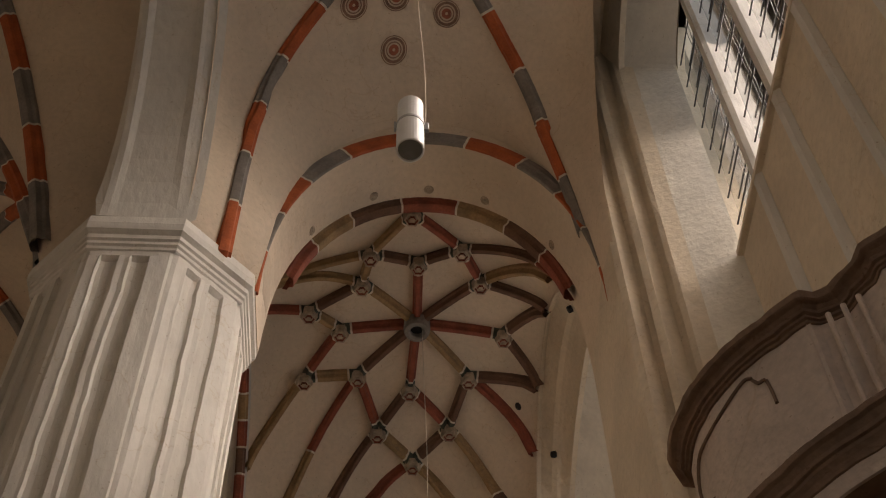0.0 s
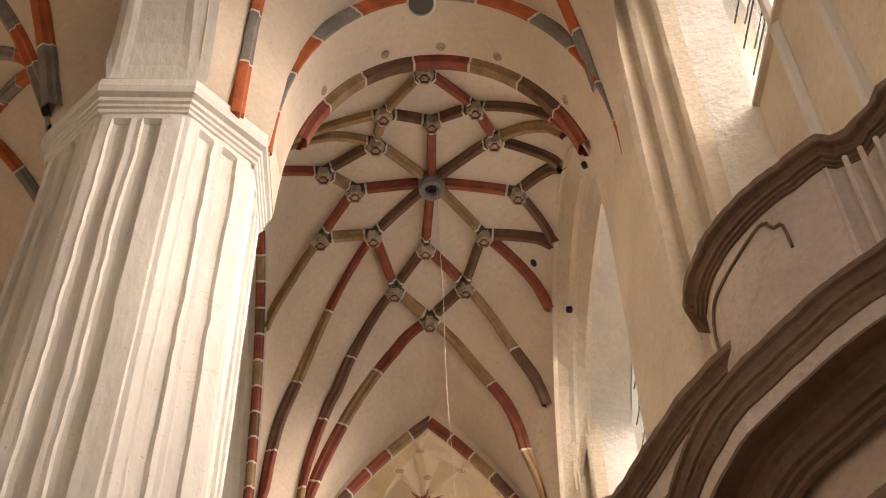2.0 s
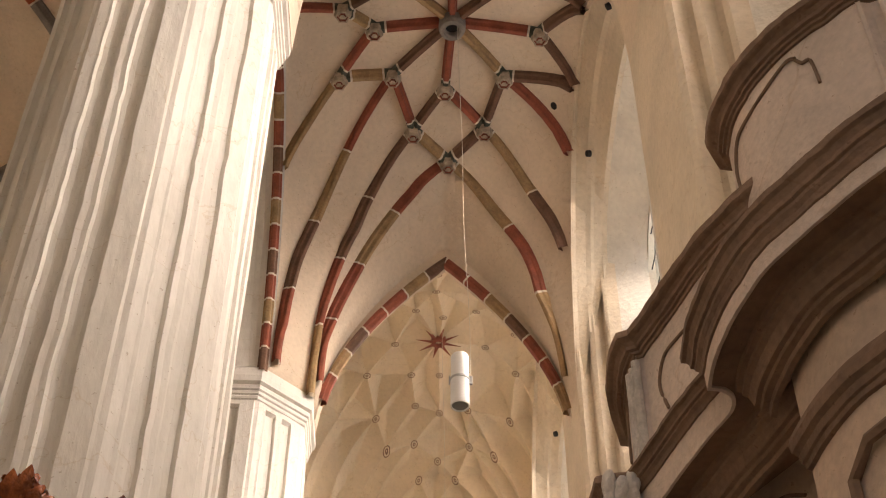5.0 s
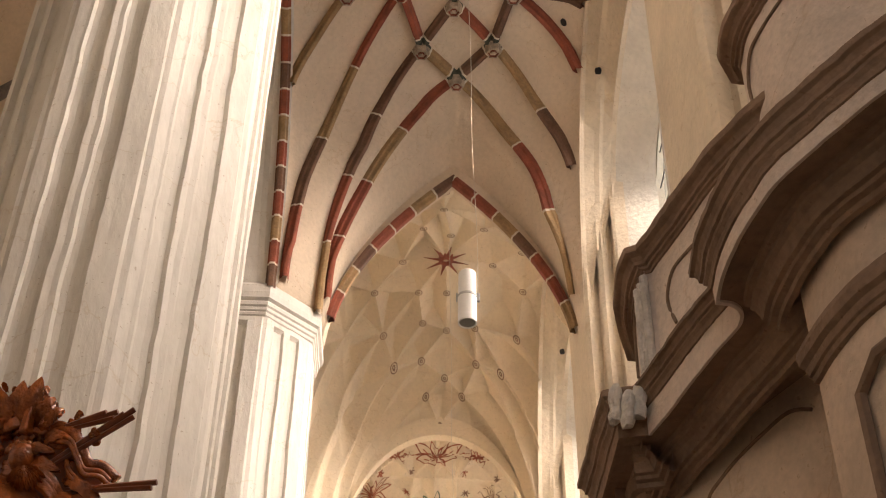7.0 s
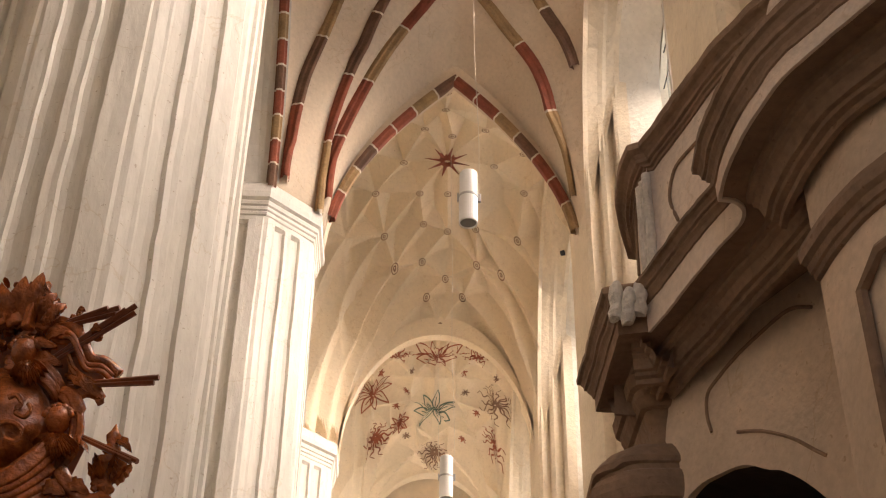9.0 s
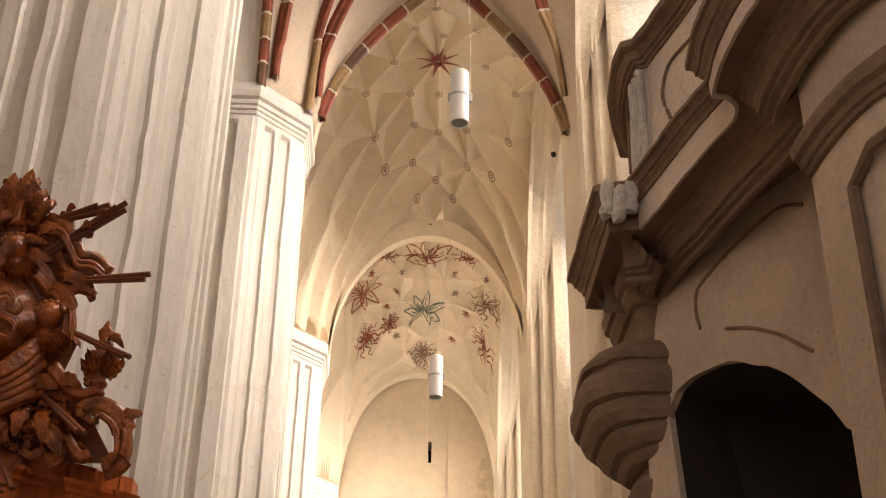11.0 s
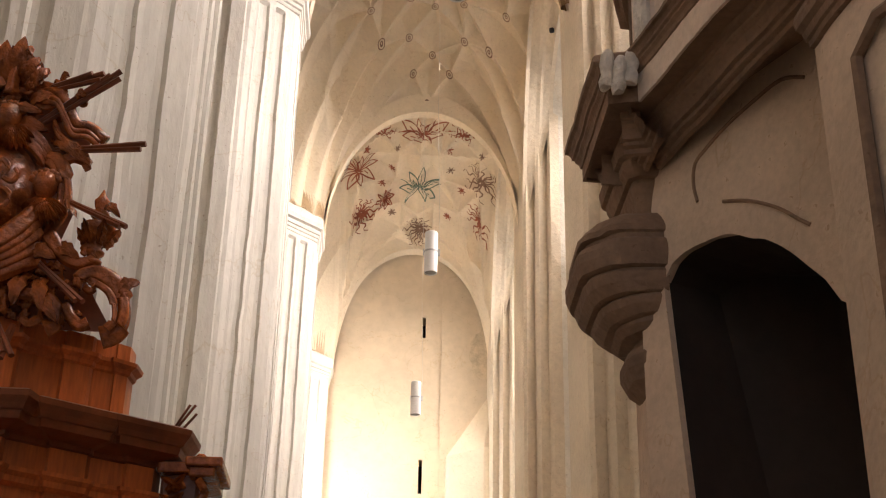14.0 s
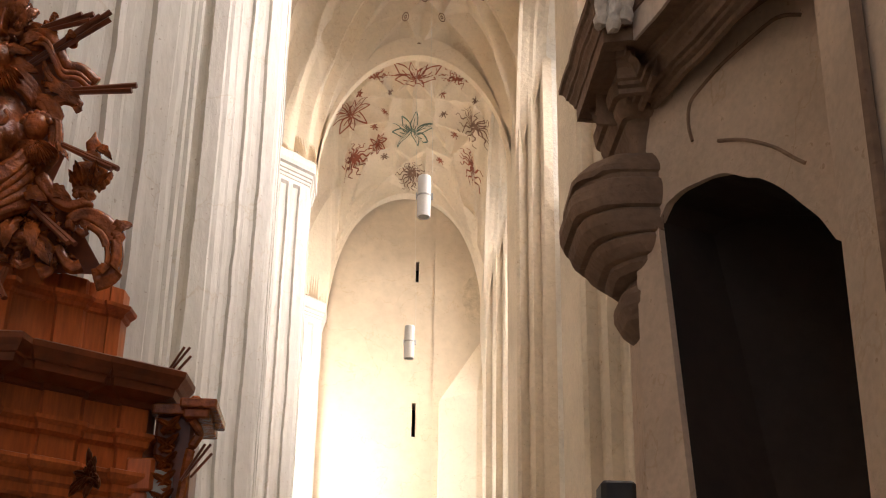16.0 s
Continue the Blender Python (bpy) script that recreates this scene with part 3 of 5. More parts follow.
def along(curve, y, n=33, hw=2.04):
    return [(XC + hw * -math.cos(math.pi * i / (n - 1)), y, curve(XC + hw * -math.cos(math.pi * i / (n - 1)))) for i in range(n)]


aa = arch_band("transverse_arch", curve_a, 8.85, 9.75, 1, 2, WEB, "broad plastered arch edged with orange and grey paint")
rib(along(curve_a, 8.86), 0.10, 0.22, [GREY, ORANGE], aa, "edge_band", 0.85, 1, 0.20)
rib([q for q in along(lambda x: curve_a(x) + 0.08, 9.9) if q[2] > 15.4], 0.26, 0.16, [RED, OCHRE, BROWN], aa, "edge_rib", 0.8)
for x in (-1.0, -0.2, 0.57, 1.35, 2.2):
    z = curve_a(x) - 0.005
    t = math.atan2(curve_a(x + 0.05) - curve_a(x - 0.05), 0.1)
    part("rosette", *lathe([(0.015, 0.02), (0.03, 0.008), (0.04, 0.02), (0.06, 0.01), (0.07, 0.0)], 14, (x, 9.62, z), (math.sin(t), 0, -math.cos(t))), PALEP, aa)
ab = arch_band("transverse_arch", curve_b, 17.1, 17.4, 2, 3, WEB, "pointed plastered arch with red and ochre stepped paint")
rib([q for q in along(curve_b, 17.12) if q[2] > 14.2], 0.2, 0.14, [RED, OCHRE, BROWN, RED], ab, "edge_rib", 0.55, 0, 0.03)
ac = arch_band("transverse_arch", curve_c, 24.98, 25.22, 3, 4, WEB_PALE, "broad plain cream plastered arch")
arch_band("transverse_arch", lambda x: curve_a(x), 0.8, 1.7, 0, 1, WEB, "broad plain plastered arch")

# painted ribs of the first bay
Y1 = (ARCH[1] + ARCH[2]) / 2
for pts in ([(0.2, 0.6), (-0.95, 2.0), (-1.48, 2.55), (-1.75, 2.85), (-1.82, 3.02), (-1.86, 3.2)], [(0.2, 0.6), (1.19, 1.98), (1.56, 2.5), (1.91, 2.94), (2.2, 3.31), (2.5, 3.69)],
            [(0.2, 0.6), (-1.6, -2.9)], [(0.2, 0.6), (2.5, -3.4)]):
    line = []
    for a, b in zip(pts, pts[1:]):
        line += on_web((a[0], Y1 + a[1]), (b[0], Y1 + b[1]), 1, 9)[(1 if line else 0):]
    rib(line, 0.2, 0.12, [ORANGE, GREY], v1, "rib", 0.95)


# ---- folded vaults ----
NODE = [(0, 0), (0.95, 0.1), (1.57, 0.9), (0.55, 1.05), (0, 1.05), (1.6, 1.88), (0.62, 1.92), (0, 2.07), (1.08, 2.68), (0.45, 2.72), (0.42, 3.4), (0, 3.08), (0, 3.9), (2.0, 3.95), (2.04, 0.1), (2.04, 1.4)]
LINK = [(0, 1), (0, 3), (0, 4), (1, 2), (1, 3), (3, 4), (3, 2), (3, 6), (4, 7), (7, 6), (7, 9), (6, 5), (6, 8), (5, 2), (5, 8), (9, 8), (9, 11), (11, 10), (10, 12), (9, 10),
        (8, 13), (5, 13), (10, 13), (12, 13), (1, 14), (2, 15), (2, 14)]


def mirrored(k):
    ym = (ARCH[k] + ARCH[k + 1]) / 2
    segs = []
    for sx in (-1, 1):
        for sy in (-1, 1):
            for a, b in LINK:
                segs.append((XC + sx * NODE[a][0], ym + sy * NODE[a][1], XC + sx * NODE[b][0], ym + sy * NODE[b][1]))
    return np.array(segs)


def folded(k):
    segs = mirrored(k)
    a, b = segs[:, :2], segs[:, 2:]
    d = b - a
    l2 = (d * d).sum(1)

    def fold(x, y):
        p = np.array((x, y)) - a
        u = np.clip((p * d).sum(1) / l2, 0, 1)
        q = p - d * u[:, None]
        dist = math.sqrt((q * q).sum(1).min())
        edge = min(1.0, max(0, HW - abs(x - XC)) / 0.3 + 0.3)
        return 0.42 * (1 - math.exp(-dist / 0.25)) * edge
    return fold


FRED = material("faded_red_paint", (0.42, 0.13, 0.065), vary=0.3, scale=8, grain=40)
FGREEN = material("faded_green_paint", (0.20, 0.26, 0.19), vary=0.3, scale=8, grain=40)
FGREY = material("faded_brown_paint", (0.34, 0.20, 0.13), vary=0.3, scale=8, grain=40)
STAR = dict(A=(0, 0.1), B1=(-0.9, 0.16), B2=(0.98, 0.17), C1=(-1.49, 1.02), C2=(-0.55, 1.08), C3=(0.05, 1.09), C4=(0.68, 1.0), C5=(1.66, 0.78), D1=(-2.11, 1.85), D2=(-1.3, 2.06), D3=(-0.45, 1.89), D4=(0.08, 2.07),
            D5=(0.7, 1.93), D6=(1.61, 1.85), E1=(-1.06, 2.71), E2=(-0.46, 2.74), E3=(0.08, 3.11), E4=(0.77, 2.68), E5=(1.31, 2.6), F1=(-0.34, 3.43), F2=(0.49, 3.37), G=(0, 3.92), U1=(-0.49, -1.01), U2=(0.07, -0.76),
            U4=(0.73, -1.07), U5=(1.55, -0.39), U6=(-0.1, -2.6), U7=(-0.1, -1.79), W1=(-2.5, 0.5), W2=(-2.8, 1.3), W3=(2.1, 0.1), W4=(2.1, 1.3), W5=(-2.4, -0.6), V1=(-1.3, -1.7), V2=(1.4, -1.6), P1=(-1.9, -3.3), P2=(1.9, -3.3),
            L1=(-2.7, 2.3), L2=(-2.5, 2.8), L3=(-2.2, 3.17), L4=(-1.95, 3.43), L5=(-1.75, 3.85), R1=(1.85, 3.7), R2=(2.03, 3.0), R3=(2.14, 2.6), R4=(2.1, 2.04), H1=(-2.21, 2.73), H2=(-1.83, 3.18), H3=(-1.5, 3.47), H4=(-1.14, 3.82),
            J1=(1.39, 3.6), J2=(1.65, 3.03), J3=(1.9, 2.72))
CREASES = ("A-B1 A-B2 A-C2 A-C3 A-C4 A-U1 A-U2 A-U4 B1-C1 B1-U1 B1-W5 C1-C2 C1-D1 C1-D2 C1-W1 D1-D2 D1-W2 D1-L1 C2-D2 C2-D3 D3-E1 D3-D4 C3-D4 D2-E1 D2-H1 H1-L2 E1-E2 E1-H2 H2-L3 D4-E2 D4-E4 E2-E3 E2-H3 H3-L4 E3-E4 E3-F1 E3-F2 "
           "F1-G F2-G F1-H4 H4-L5 F2-J1 J1-R1 F2-E4 E4-D5 E4-E5 E4-J2 J2-R2 D5-C4 D5-E5 D5-D6 E5-J3 J3-R3 D6-C5 D6-R4 C5-B2 C5-W3 C5-W4 C4-D5 B2-U5 U5-W3 U5-U4 U1-U7 U2-U7 U4-U7 U7-U6 U1-V1 V1-P1 V1-U7 U4-V2 V2-P2 V2-U7 V1-W5 V2-U5")


def star_fold():
    """Sharp creases along the traced net of the third bay, with cells hollowed up between them."""
    ym = (ARCH[3] + ARCH[4]) / 2
    ends = np.array([(XC + STAR[a][0], ym + STAR[a][1], XC + STAR[b][0], ym + STAR[b][1]) for a, b in (e.split("-") for e in CREASES.split())])
    a, d = ends[:, :2], ends[:, 2:] - ends[:, :2]
    l2 = (d * d).sum(1)

    def fold(x, y):
        p = np.array((x, y)) - a
        q = p - d * np.clip((p * d).sum(1) / l2, 0, 1)[:, None]
        edge = min(1.0, max(0, 2.06 - abs(x - XC)) / 0.3 + 0.45, max(0, 4.0 - abs(y - ym)) / 0.5 + 0.1)
        return (0.62 * (1 - math.exp(-math.sqrt((q * q).sum(1).min()) / 0.3)) - 0.05) * edge
    return fold, [(XC + x, ym + y) for n, (x, y) in STAR.items() if n[0] in "BCDEFGU" and n != "C4"]


f3, dots3 = star_fold()
f4 = folded(4)
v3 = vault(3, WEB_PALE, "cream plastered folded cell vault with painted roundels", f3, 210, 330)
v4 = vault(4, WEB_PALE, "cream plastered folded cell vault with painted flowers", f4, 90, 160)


# near-black disc under the web, painted shade for a small hole
hole = [(2.301 + 0.05 * math.cos(a * math.pi / 7), 14.463 + 0.05 * math.sin(a * math.pi / 7)) for a in range(14)]
part("vent_hole", [(hx, hy, web(hx, hy, 2) - 0.03) for hx, hy in hole] + [(hx, hy, web(hx, hy, 2) + 0.1) for hx, hy in hole], [tuple(range(14))] + grid_faces(2, 14, True), DARKH, v2, "small dark hole in the vault")


def surface(x, y, k, fold, sink):
    """A place just under the vault's plaster, and the two ways along it."""
    gx, gy = (web(x + 0.02, y, k) - web(x - 0.02, y, k)) / 0.04, (web(x, y + 0.02, k) - web(x, y - 0.02, k)) / 0.04
    gx, gy = min(max(gx, -3), 3), min(max(gy, -3), 3)
    n = Vector((-gx, -gy, 1)).normalized()
    p = Vector((x, y, web(x, y, k))) + n * ((fold(x, y) if fold else 0) - sink)
    return p, Vector((1, 0, gx)).normalized(), Vector((0, 1, gy)).normalized()


def ribbon(pts, w, k, fold, mats, parent, name="painted_line", sink=0.02):
    """A painted stroke that follows the underside of a vault."""
    v = []
    for i, p in enumerate(pts):
        q, r = pts[max(i - 1, 0)], pts[min(i + 1, len(pts) - 1)]
        t = Vector((r[0] - q[0], r[1] - q[1], 0)).normalized()
        s = Vector((-t.y, t.x, 0)) * (w / 2 if not isinstance(w, (list, tuple)) else w[i] / 2)
        v += [surface(p[0] + m * s.x, p[1] + m * s.y, k, fold, sink)[0] for m in (-1, 1)]
    return v, grid_faces(len(pts), 2)


def roundel(x, y, r, k, fold, mat, parent):
    ring = [(x + r * math.cos(a * math.pi / 7), y + r * math.sin(a * math.pi / 7)) for a in range(15)]
    core = [(x + r * 0.35 * math.cos(a * math.pi / 4), y + r * 0.35 * math.sin(a * math.pi / 4)) for a in range(9)]
    part("painted_roundel", *merge(ribbon(ring, r * 0.26, k, fold, mat, parent, sink=0.065), ribbon(core, r * 0.3, k, fold, mat, parent, sink=0.065)), mat, parent)


for x, y in dots3:
    if abs(x - XC) < 1.9:
        roundel(x, y, 0.07, 3, None, FGREY, v3)
c3 = (XC, (ARCH[3] + ARCH[4]) / 2 + 0.1)
boss(*c3, web(*c3, 3) - 0.06, 0.14, RED, v3, hole=True)
for a in range(8):
    t = a * math.pi / 4 + 0.2
    part("painted_ray", *ribbon([(c3[0] + r * math.cos(t), c3[1] + r * math.sin(t)) for r in (0.13, 0.3, 0.48)], [0.09, 0.05, 0.01], 3, None, RED, v3, sink=0.07), RED, v3)


def flower(x, y, r, k, fold, mat, parent, petals, seed, rays=False):
    """A painted flower, round on the plaster: outlined petals, or wavy rays."""
    rnd = random.Random(seed)
    _, ex, ey = surface(x, y, k, None, 0)

    def lay(u, w):
        return (x + u * ex.x, y + w * ey.y)
    bits = []
    for i in range(petals):
        t0 = 2 * math.pi * i / petals + rnd.uniform(-0.12, 0.12)
        L = r * rnd.uniform(0.75, 1.05)
        if rays:
            pts = [lay((0.1 * r + L * s / 11) * math.cos(t0 + 0.13 * math.sin(s * 1.3 + i)), (0.1 * r + L * s / 11) * math.sin(t0 + 0.13 * math.sin(s * 1.3 + i))) for s in range(11)]
            bits.append(ribbon(pts, [0.03] * 4 + [0.024] * 4 + [0.014] * 3, k, fold, mat, parent))
        else:
            for m in (-1, 1, 0):
                pts = []
                for s in range(11):
                    q = s / 10
                    o = m * r * 0.15 * math.sin(math.pi * q ** 0.8)
                    d = 0.08 * r + L * q
                    pts.append(lay(d * math.cos(t0) - o * math.sin(t0), d * math.sin(t0) + o * math.cos(t0)))
                bits.append(ribbon(pts if m else pts[:7], 0.026 if m else 0.018, k, fold, mat, parent))
    bits.append(ribbon([lay(0.09 * r * math.cos(a * math.pi / 5), 0.09 * r * math.sin(a * math.pi / 5)) for a in range(11)], 0.1 * r, k, fold, mat, parent, sink=0.024))
    return part("painted_flower", *merge(*bits), mat, parent)


ym4 = (ARCH[4] + ARCH[5]) / 2
for i, (dx, dy, r, m, n, rays) in enumerate([(0.05, 0.14, 0.66, FRED, 10, False), (-0.96, 0.15, 0.42, FRED, 12, True), (1.03, 0.04, 0.52, FRED, 13, True), (-1.6, 1.56, 0.55, FRED, 9, False),
                                            (0.03, 2.26, 0.6, FGREEN, 9, False), (1.61, 1.61, 0.58, FGREY, 18, True), (-1.42, 2.7, 0.48, FRED, 14, True), (-0.86, 2.56, 0.3, FRED, 8, False),
                                            (0.08, 3.52, 0.46, FGREY, 17, True), (1.54, 2.57, 0.5, FRED, 14, True)]):
    flower(XC + dx, ym4 + dy, r, 4, f4, m, v4, n, i, rays)
for i, (dx, dy) in enumerate([(-0.61, 0.85), (0.74, 0.89), (-0.71, 1.66), (0.79, 1.68), (-0.95, 2.14), (1.08, 2.19), (-0.63, 3.01), (0.72, 2.98), (-1.39, 0.87), (1.6, 0.82)]):
    flower(XC + dx, ym4 + dy, 0.11, 4, f4, FRED if i % 3 else FGREY, v4, 7, 50 + i, True)
for dx, dy in ((-0.56, 2.68), (-1.13, 2.09), (0.16, 2.2), (-0.55, 2.0)):
    c = (XC + dx, Y1 + dy)
    for r, w in ((0.045, 0.05), (0.1, 0.015), (0.145, 0.035), (0.18, 0.012)):
        ring = [(c[0] + r * math.cos(a * math.pi / 10), c[1] + r * math.sin(a * math.pi / 10)) for a in range(21)]
        part("painted_rosette", *ribbon(ring, w, 1, None, GREY, v1, sink=0.012), FRED if r < 0.05 else FGREY, v1)


# ---- nave beyond the arcade ----
def nave_z(x, y):
    k = max(0, min(4, sum(y > a for a in ARCH[1:])))
    y0, y1 = ARCH[k], ARCH[k + 1]
    hl = (y1 - y0) / 2
    dx, dy = max(3.2 - abs(x + 7.25), 0), max(hl - abs(y - (y0 + y1) / 2), 0)
    d = math.hypot(dx, dy) / math.hypot(3.2, hl)
    return 14.3 + 6.4 * (1 - (1 - min(d, 1)) ** 2) ** 0.8


nv = [(-3.3 - 7.15 * i / 40, ARCH[0] + (33.3 - ARCH[0]) * j / 160, nave_z(-3.3 - 7.15 * i / 40, ARCH[0] + (33.3 - ARCH[0]) * j / 160)) for i in range(41) for j in range(161)]
n1 = tagged(part("ceiling_nave", nv, grid_faces(41, 161), WEB, smooth=True), "plastered nave vault with orange and grey painted ribs", "vault", kind="structure")


def nave_line(a, b, n=22):
    return [(a[0] + (b[0] - a[0]) * i / (n - 1), a[1] + (b[1] - a[1]) * i / (n - 1), nave_z(a[0] + (b[0] - a[0]) * i / (n - 1), a[1] + (b[1] - a[1]) * i / (n - 1))) for i in range(n)]


for y in (ARCH[2], ARCH[3]):
    for tx, ty in ((-7.25, y - 4), (-8.2, y), (-7.25, y + 4), (-6.2, y + 1.8)):
        rib(nave_line((-10.3, y + (0.15 if ty > y else -0.15)), (tx, ty)), 0.24, 0.18, [GREY, ORANGE], n1, "rib", 1.0)
        rib(nave_line((-4.2, y + (0.15 if ty > y else -0.15)), (tx, ty)), 0.24, 0.18, [GREY, ORANGE], n1, "rib", 1.0)


# ---- hanging lamps ----
def lamp(x, y, z, up):
    """A white twin-cylinder downlight on a cable."""
    e = thing("pendant_lamp", "white enamelled cylinder pendant lamp on a thin cable", "lamp", "pendant lamps", at=(x, y, z))
    part("upper_shade", *lathe([(0.105, 0.41), (0.113, 0.42), (0.113, 0.77), (0.104, 0.785), (0.03, 0.79)], 28), WHITE, e)
    lower = part("lower_shade", *lathe([(0.0003, 0.022), (0.1, 0.022), (0.105, 0.0), (0.113, 0.0), (0.118, 0.006), (0.118, 0.39), (0.108, 0.40), (0.0003, 0.40)], 28), WHITE, e)
    clamp = part("clamp_ring", *lathe([(0.1, 0.385), (0.124, 0.388), (0.124, 0.418), (0.1, 0.42)], 28), GREYM, e)
    part("reflector", *lathe([(0.004, 0.012), (0.06, 0.014), (0.101, 0.018), (0.101, 0.03)], 24), LENS, lower)
    for s in (-1, 1):
        part("bracket", *box(s * 0.115 - 0.012, s * 0.115 + 0.03 * s + 0.012, -0.02, 0.02, 0.34, 0.46, 0.006), GREYM, clamp)
    n = 18
    pts = [(0.13 + (0.02 * math.sin(i * 0.7)) * (1 - i / n) - 0.13 * (i / n), 0, 0.4 + (up - z - 0.4) * i / n) for i in range(n + 1)]
    part("cable", *tube(pts, 0.005, 5), JOINT, e)
    return e


lamp(0.17, 5.3, 11.17, 19.2)
lamp(0.62, 13.05, 11.32, 19.2)
lamp(0.63, 20.9, 11.3, 19.2)
lamp(0.61, 28.6, 11.35, 19.2)


# ---- stucco altar at the outer wall ----
def sweep(path, profile, flip=1.0):
    """A moulding profile of (out, height) pairs drawn along a line in plan; out is to the left of the line."""
    pts = [Vector((x, y)) for x, y in path]
    v = []
    for i, p in enumerate(pts):
        d0 = (p - pts[i - 1]).normalized() if i else (pts[1] - p).normalized()
        d1 = (pts[i + 1] - p).normalized() if i < len(pts) - 1 else d0
        n0, n1 = Vector((-d0.y, d0.x)), Vector((-d1.y, d1.x))
        m = (n0 + n1)
        m = m.normalized() if m.length > 1e-3 else n0
        m = m / max(0.45, m.dot(n0)) * flip
        v += [(p.x + m.x * o, p.y + m.y * o, z) for o, z in profile]
    return v, grid_faces(len(pts), len(profile))


altar = thing("side_altar", "grey-brown stucco side altar with curved cornices and an empty niche", "altar", at=(0, 0, 0))
# the cornice's outer line in plan: over the column, round an inner corner, along the niche and round the end block
COLUMN_LINE = smooth_path([(2.9, 1.35), (2.2, 1.8), (1.7, 2.22), (1.4, 2.54), (1.23, 2.81), (1.12, 3.02), (1.062, 3.26), (1.04, 3.5), (1.05, 3.66)], 5)
CORNER_LINE = smooth_path([(1.05, 3.66), (1.11, 3.672), (1.148, 3.715), (1.152, 3.79), (1.128, 3.87)], 4)
NICHE_LINE = smooth_path([(1.128, 3.87), (1.09, 3.98), (1.045, 4.15), (1.0, 4.34), (0.945, 4.53)], 5)
BLOCK_LINE = [Vector(p) for p in ((0.945, 4.53), (0.83, 4.56), (0.82, 5.21), (1.3, 5.24))]
FASCIA = [(-0.014, 4.474), (-0.014, 4.46), (0.0, 4.458), (0.001, 4.525)]
CROWN = [(0.001, 4.525), (0.009, 4.527), (0.011, 4.537), (0.016, 4.55), (0.028, 4.565), (0.03, 4.578), (0.041, 4.582), (0.043, 4.598), (0.054, 4.618), (0.068, 4.626), (0.07, 4.65), (0.058, 4.664), (0.0, 4.675), (-0.5, 4.69)]
TALL_FASCIA = [(-0.014, 4.474), (-0.014, 4.46), (0.0, 4.458), (0.001, 4.575)]
TALL_CROWN = [(o, 4.575 + (z - 4.525) * 0.62) for o, z in CROWN]
BED = [(-0.014, 4.472), (-0.098, 4.474), (-0.1, 4.447), (-0.118, 4.444), (-0.12, 4.43), (-0.138, 4.42), (-0.15, 4.395), (-0.154, 4.38), (-0.172, 4.377), (-0.176, 4.362), (-0.198, 4.356), (-0.202, 4.336), (-0.222, 4.332), (-0.224, 4.6)]


def worn(vf, amount, seed):
    """Knocks a little off a moulding, more where it is chipped."""
    v, f = vf
    out = []
    for p in v:
        q = Vector(p)
        n = noise.noise(q * 6 + Vector((seed, 0, 0))) + 0.6 * noise.noise(q * 19 + Vector((0, seed, 0)))
        out.append(q + Vector((0.5, 0.2, -1.0)) * (amount * max(n, -0.2)))
    return out, f




def blended(path, first, last, a, b):
    """A moulding whose profile changes from one to the other between two places along the line."""
    v, f = sweep(path, first)
    w, _ = sweep(path, last)
    n = len(first)
    return [Vector(p).lerp(Vector(q), min(max((i // n - a) / (b - a), 0), 1)) for i, (p, q) in enumerate(zip(v, w))], f


def dense(line, step=0.035):
    """The same line with more points on its straight lengths."""
    out = []
    for p, q in zip(line, line[1:]):
        n = max(1, round((q - p).length / step))
        out += [p.lerp(q, i / n) for i in range(n)]
    return out + [line[-1]]


column_line = dense(COLUMN_LINE)
corner_line = dense(CORNER_LINE + NICHE_LINE[1:])
k0, k1 = len(column_line) + 1, len(column_line) + 6
whole = column_line + corner_line[1:]
# crown, bed and soffit use the darker copy, with shade in its colour
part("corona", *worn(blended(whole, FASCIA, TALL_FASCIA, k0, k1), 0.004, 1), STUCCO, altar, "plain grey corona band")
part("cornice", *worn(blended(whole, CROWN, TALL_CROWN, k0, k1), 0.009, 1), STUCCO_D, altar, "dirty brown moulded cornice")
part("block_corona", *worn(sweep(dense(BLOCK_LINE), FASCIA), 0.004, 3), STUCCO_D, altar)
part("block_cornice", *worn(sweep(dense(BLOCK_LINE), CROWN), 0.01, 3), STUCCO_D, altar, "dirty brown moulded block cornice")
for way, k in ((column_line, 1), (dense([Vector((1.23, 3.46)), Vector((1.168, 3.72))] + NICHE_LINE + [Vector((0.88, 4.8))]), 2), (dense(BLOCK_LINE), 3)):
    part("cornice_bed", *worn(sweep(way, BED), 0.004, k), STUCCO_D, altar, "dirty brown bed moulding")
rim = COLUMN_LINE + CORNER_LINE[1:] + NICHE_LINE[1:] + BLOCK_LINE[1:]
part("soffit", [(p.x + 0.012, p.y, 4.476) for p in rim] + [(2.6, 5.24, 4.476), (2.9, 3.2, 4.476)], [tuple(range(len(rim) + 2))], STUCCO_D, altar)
# attic over the column, with a broken coping, and the lower one over the niche
COPE1 = smooth_path([(3.0, 1.75), (2.4, 2.05), (2.0, 2.36), (1.86, 2.5)], 4) + [Vector(p) for p in ((1.79, 2.56), (1.775, 2.63), (1.74, 2.7), (1.715, 2.755), (1.665, 2.79), (1.61, 2.785))] \
    + smooth_path([(1.6, 2.79), (1.5, 2.9), (1.41, 3.01), (1.33, 3.13), (1.25, 3.31), (1.215, 3.5), (1.222, 3.68)], 6)[1:] + [Vector((1.3, 3.8)), Vector((1.6, 3.86))]
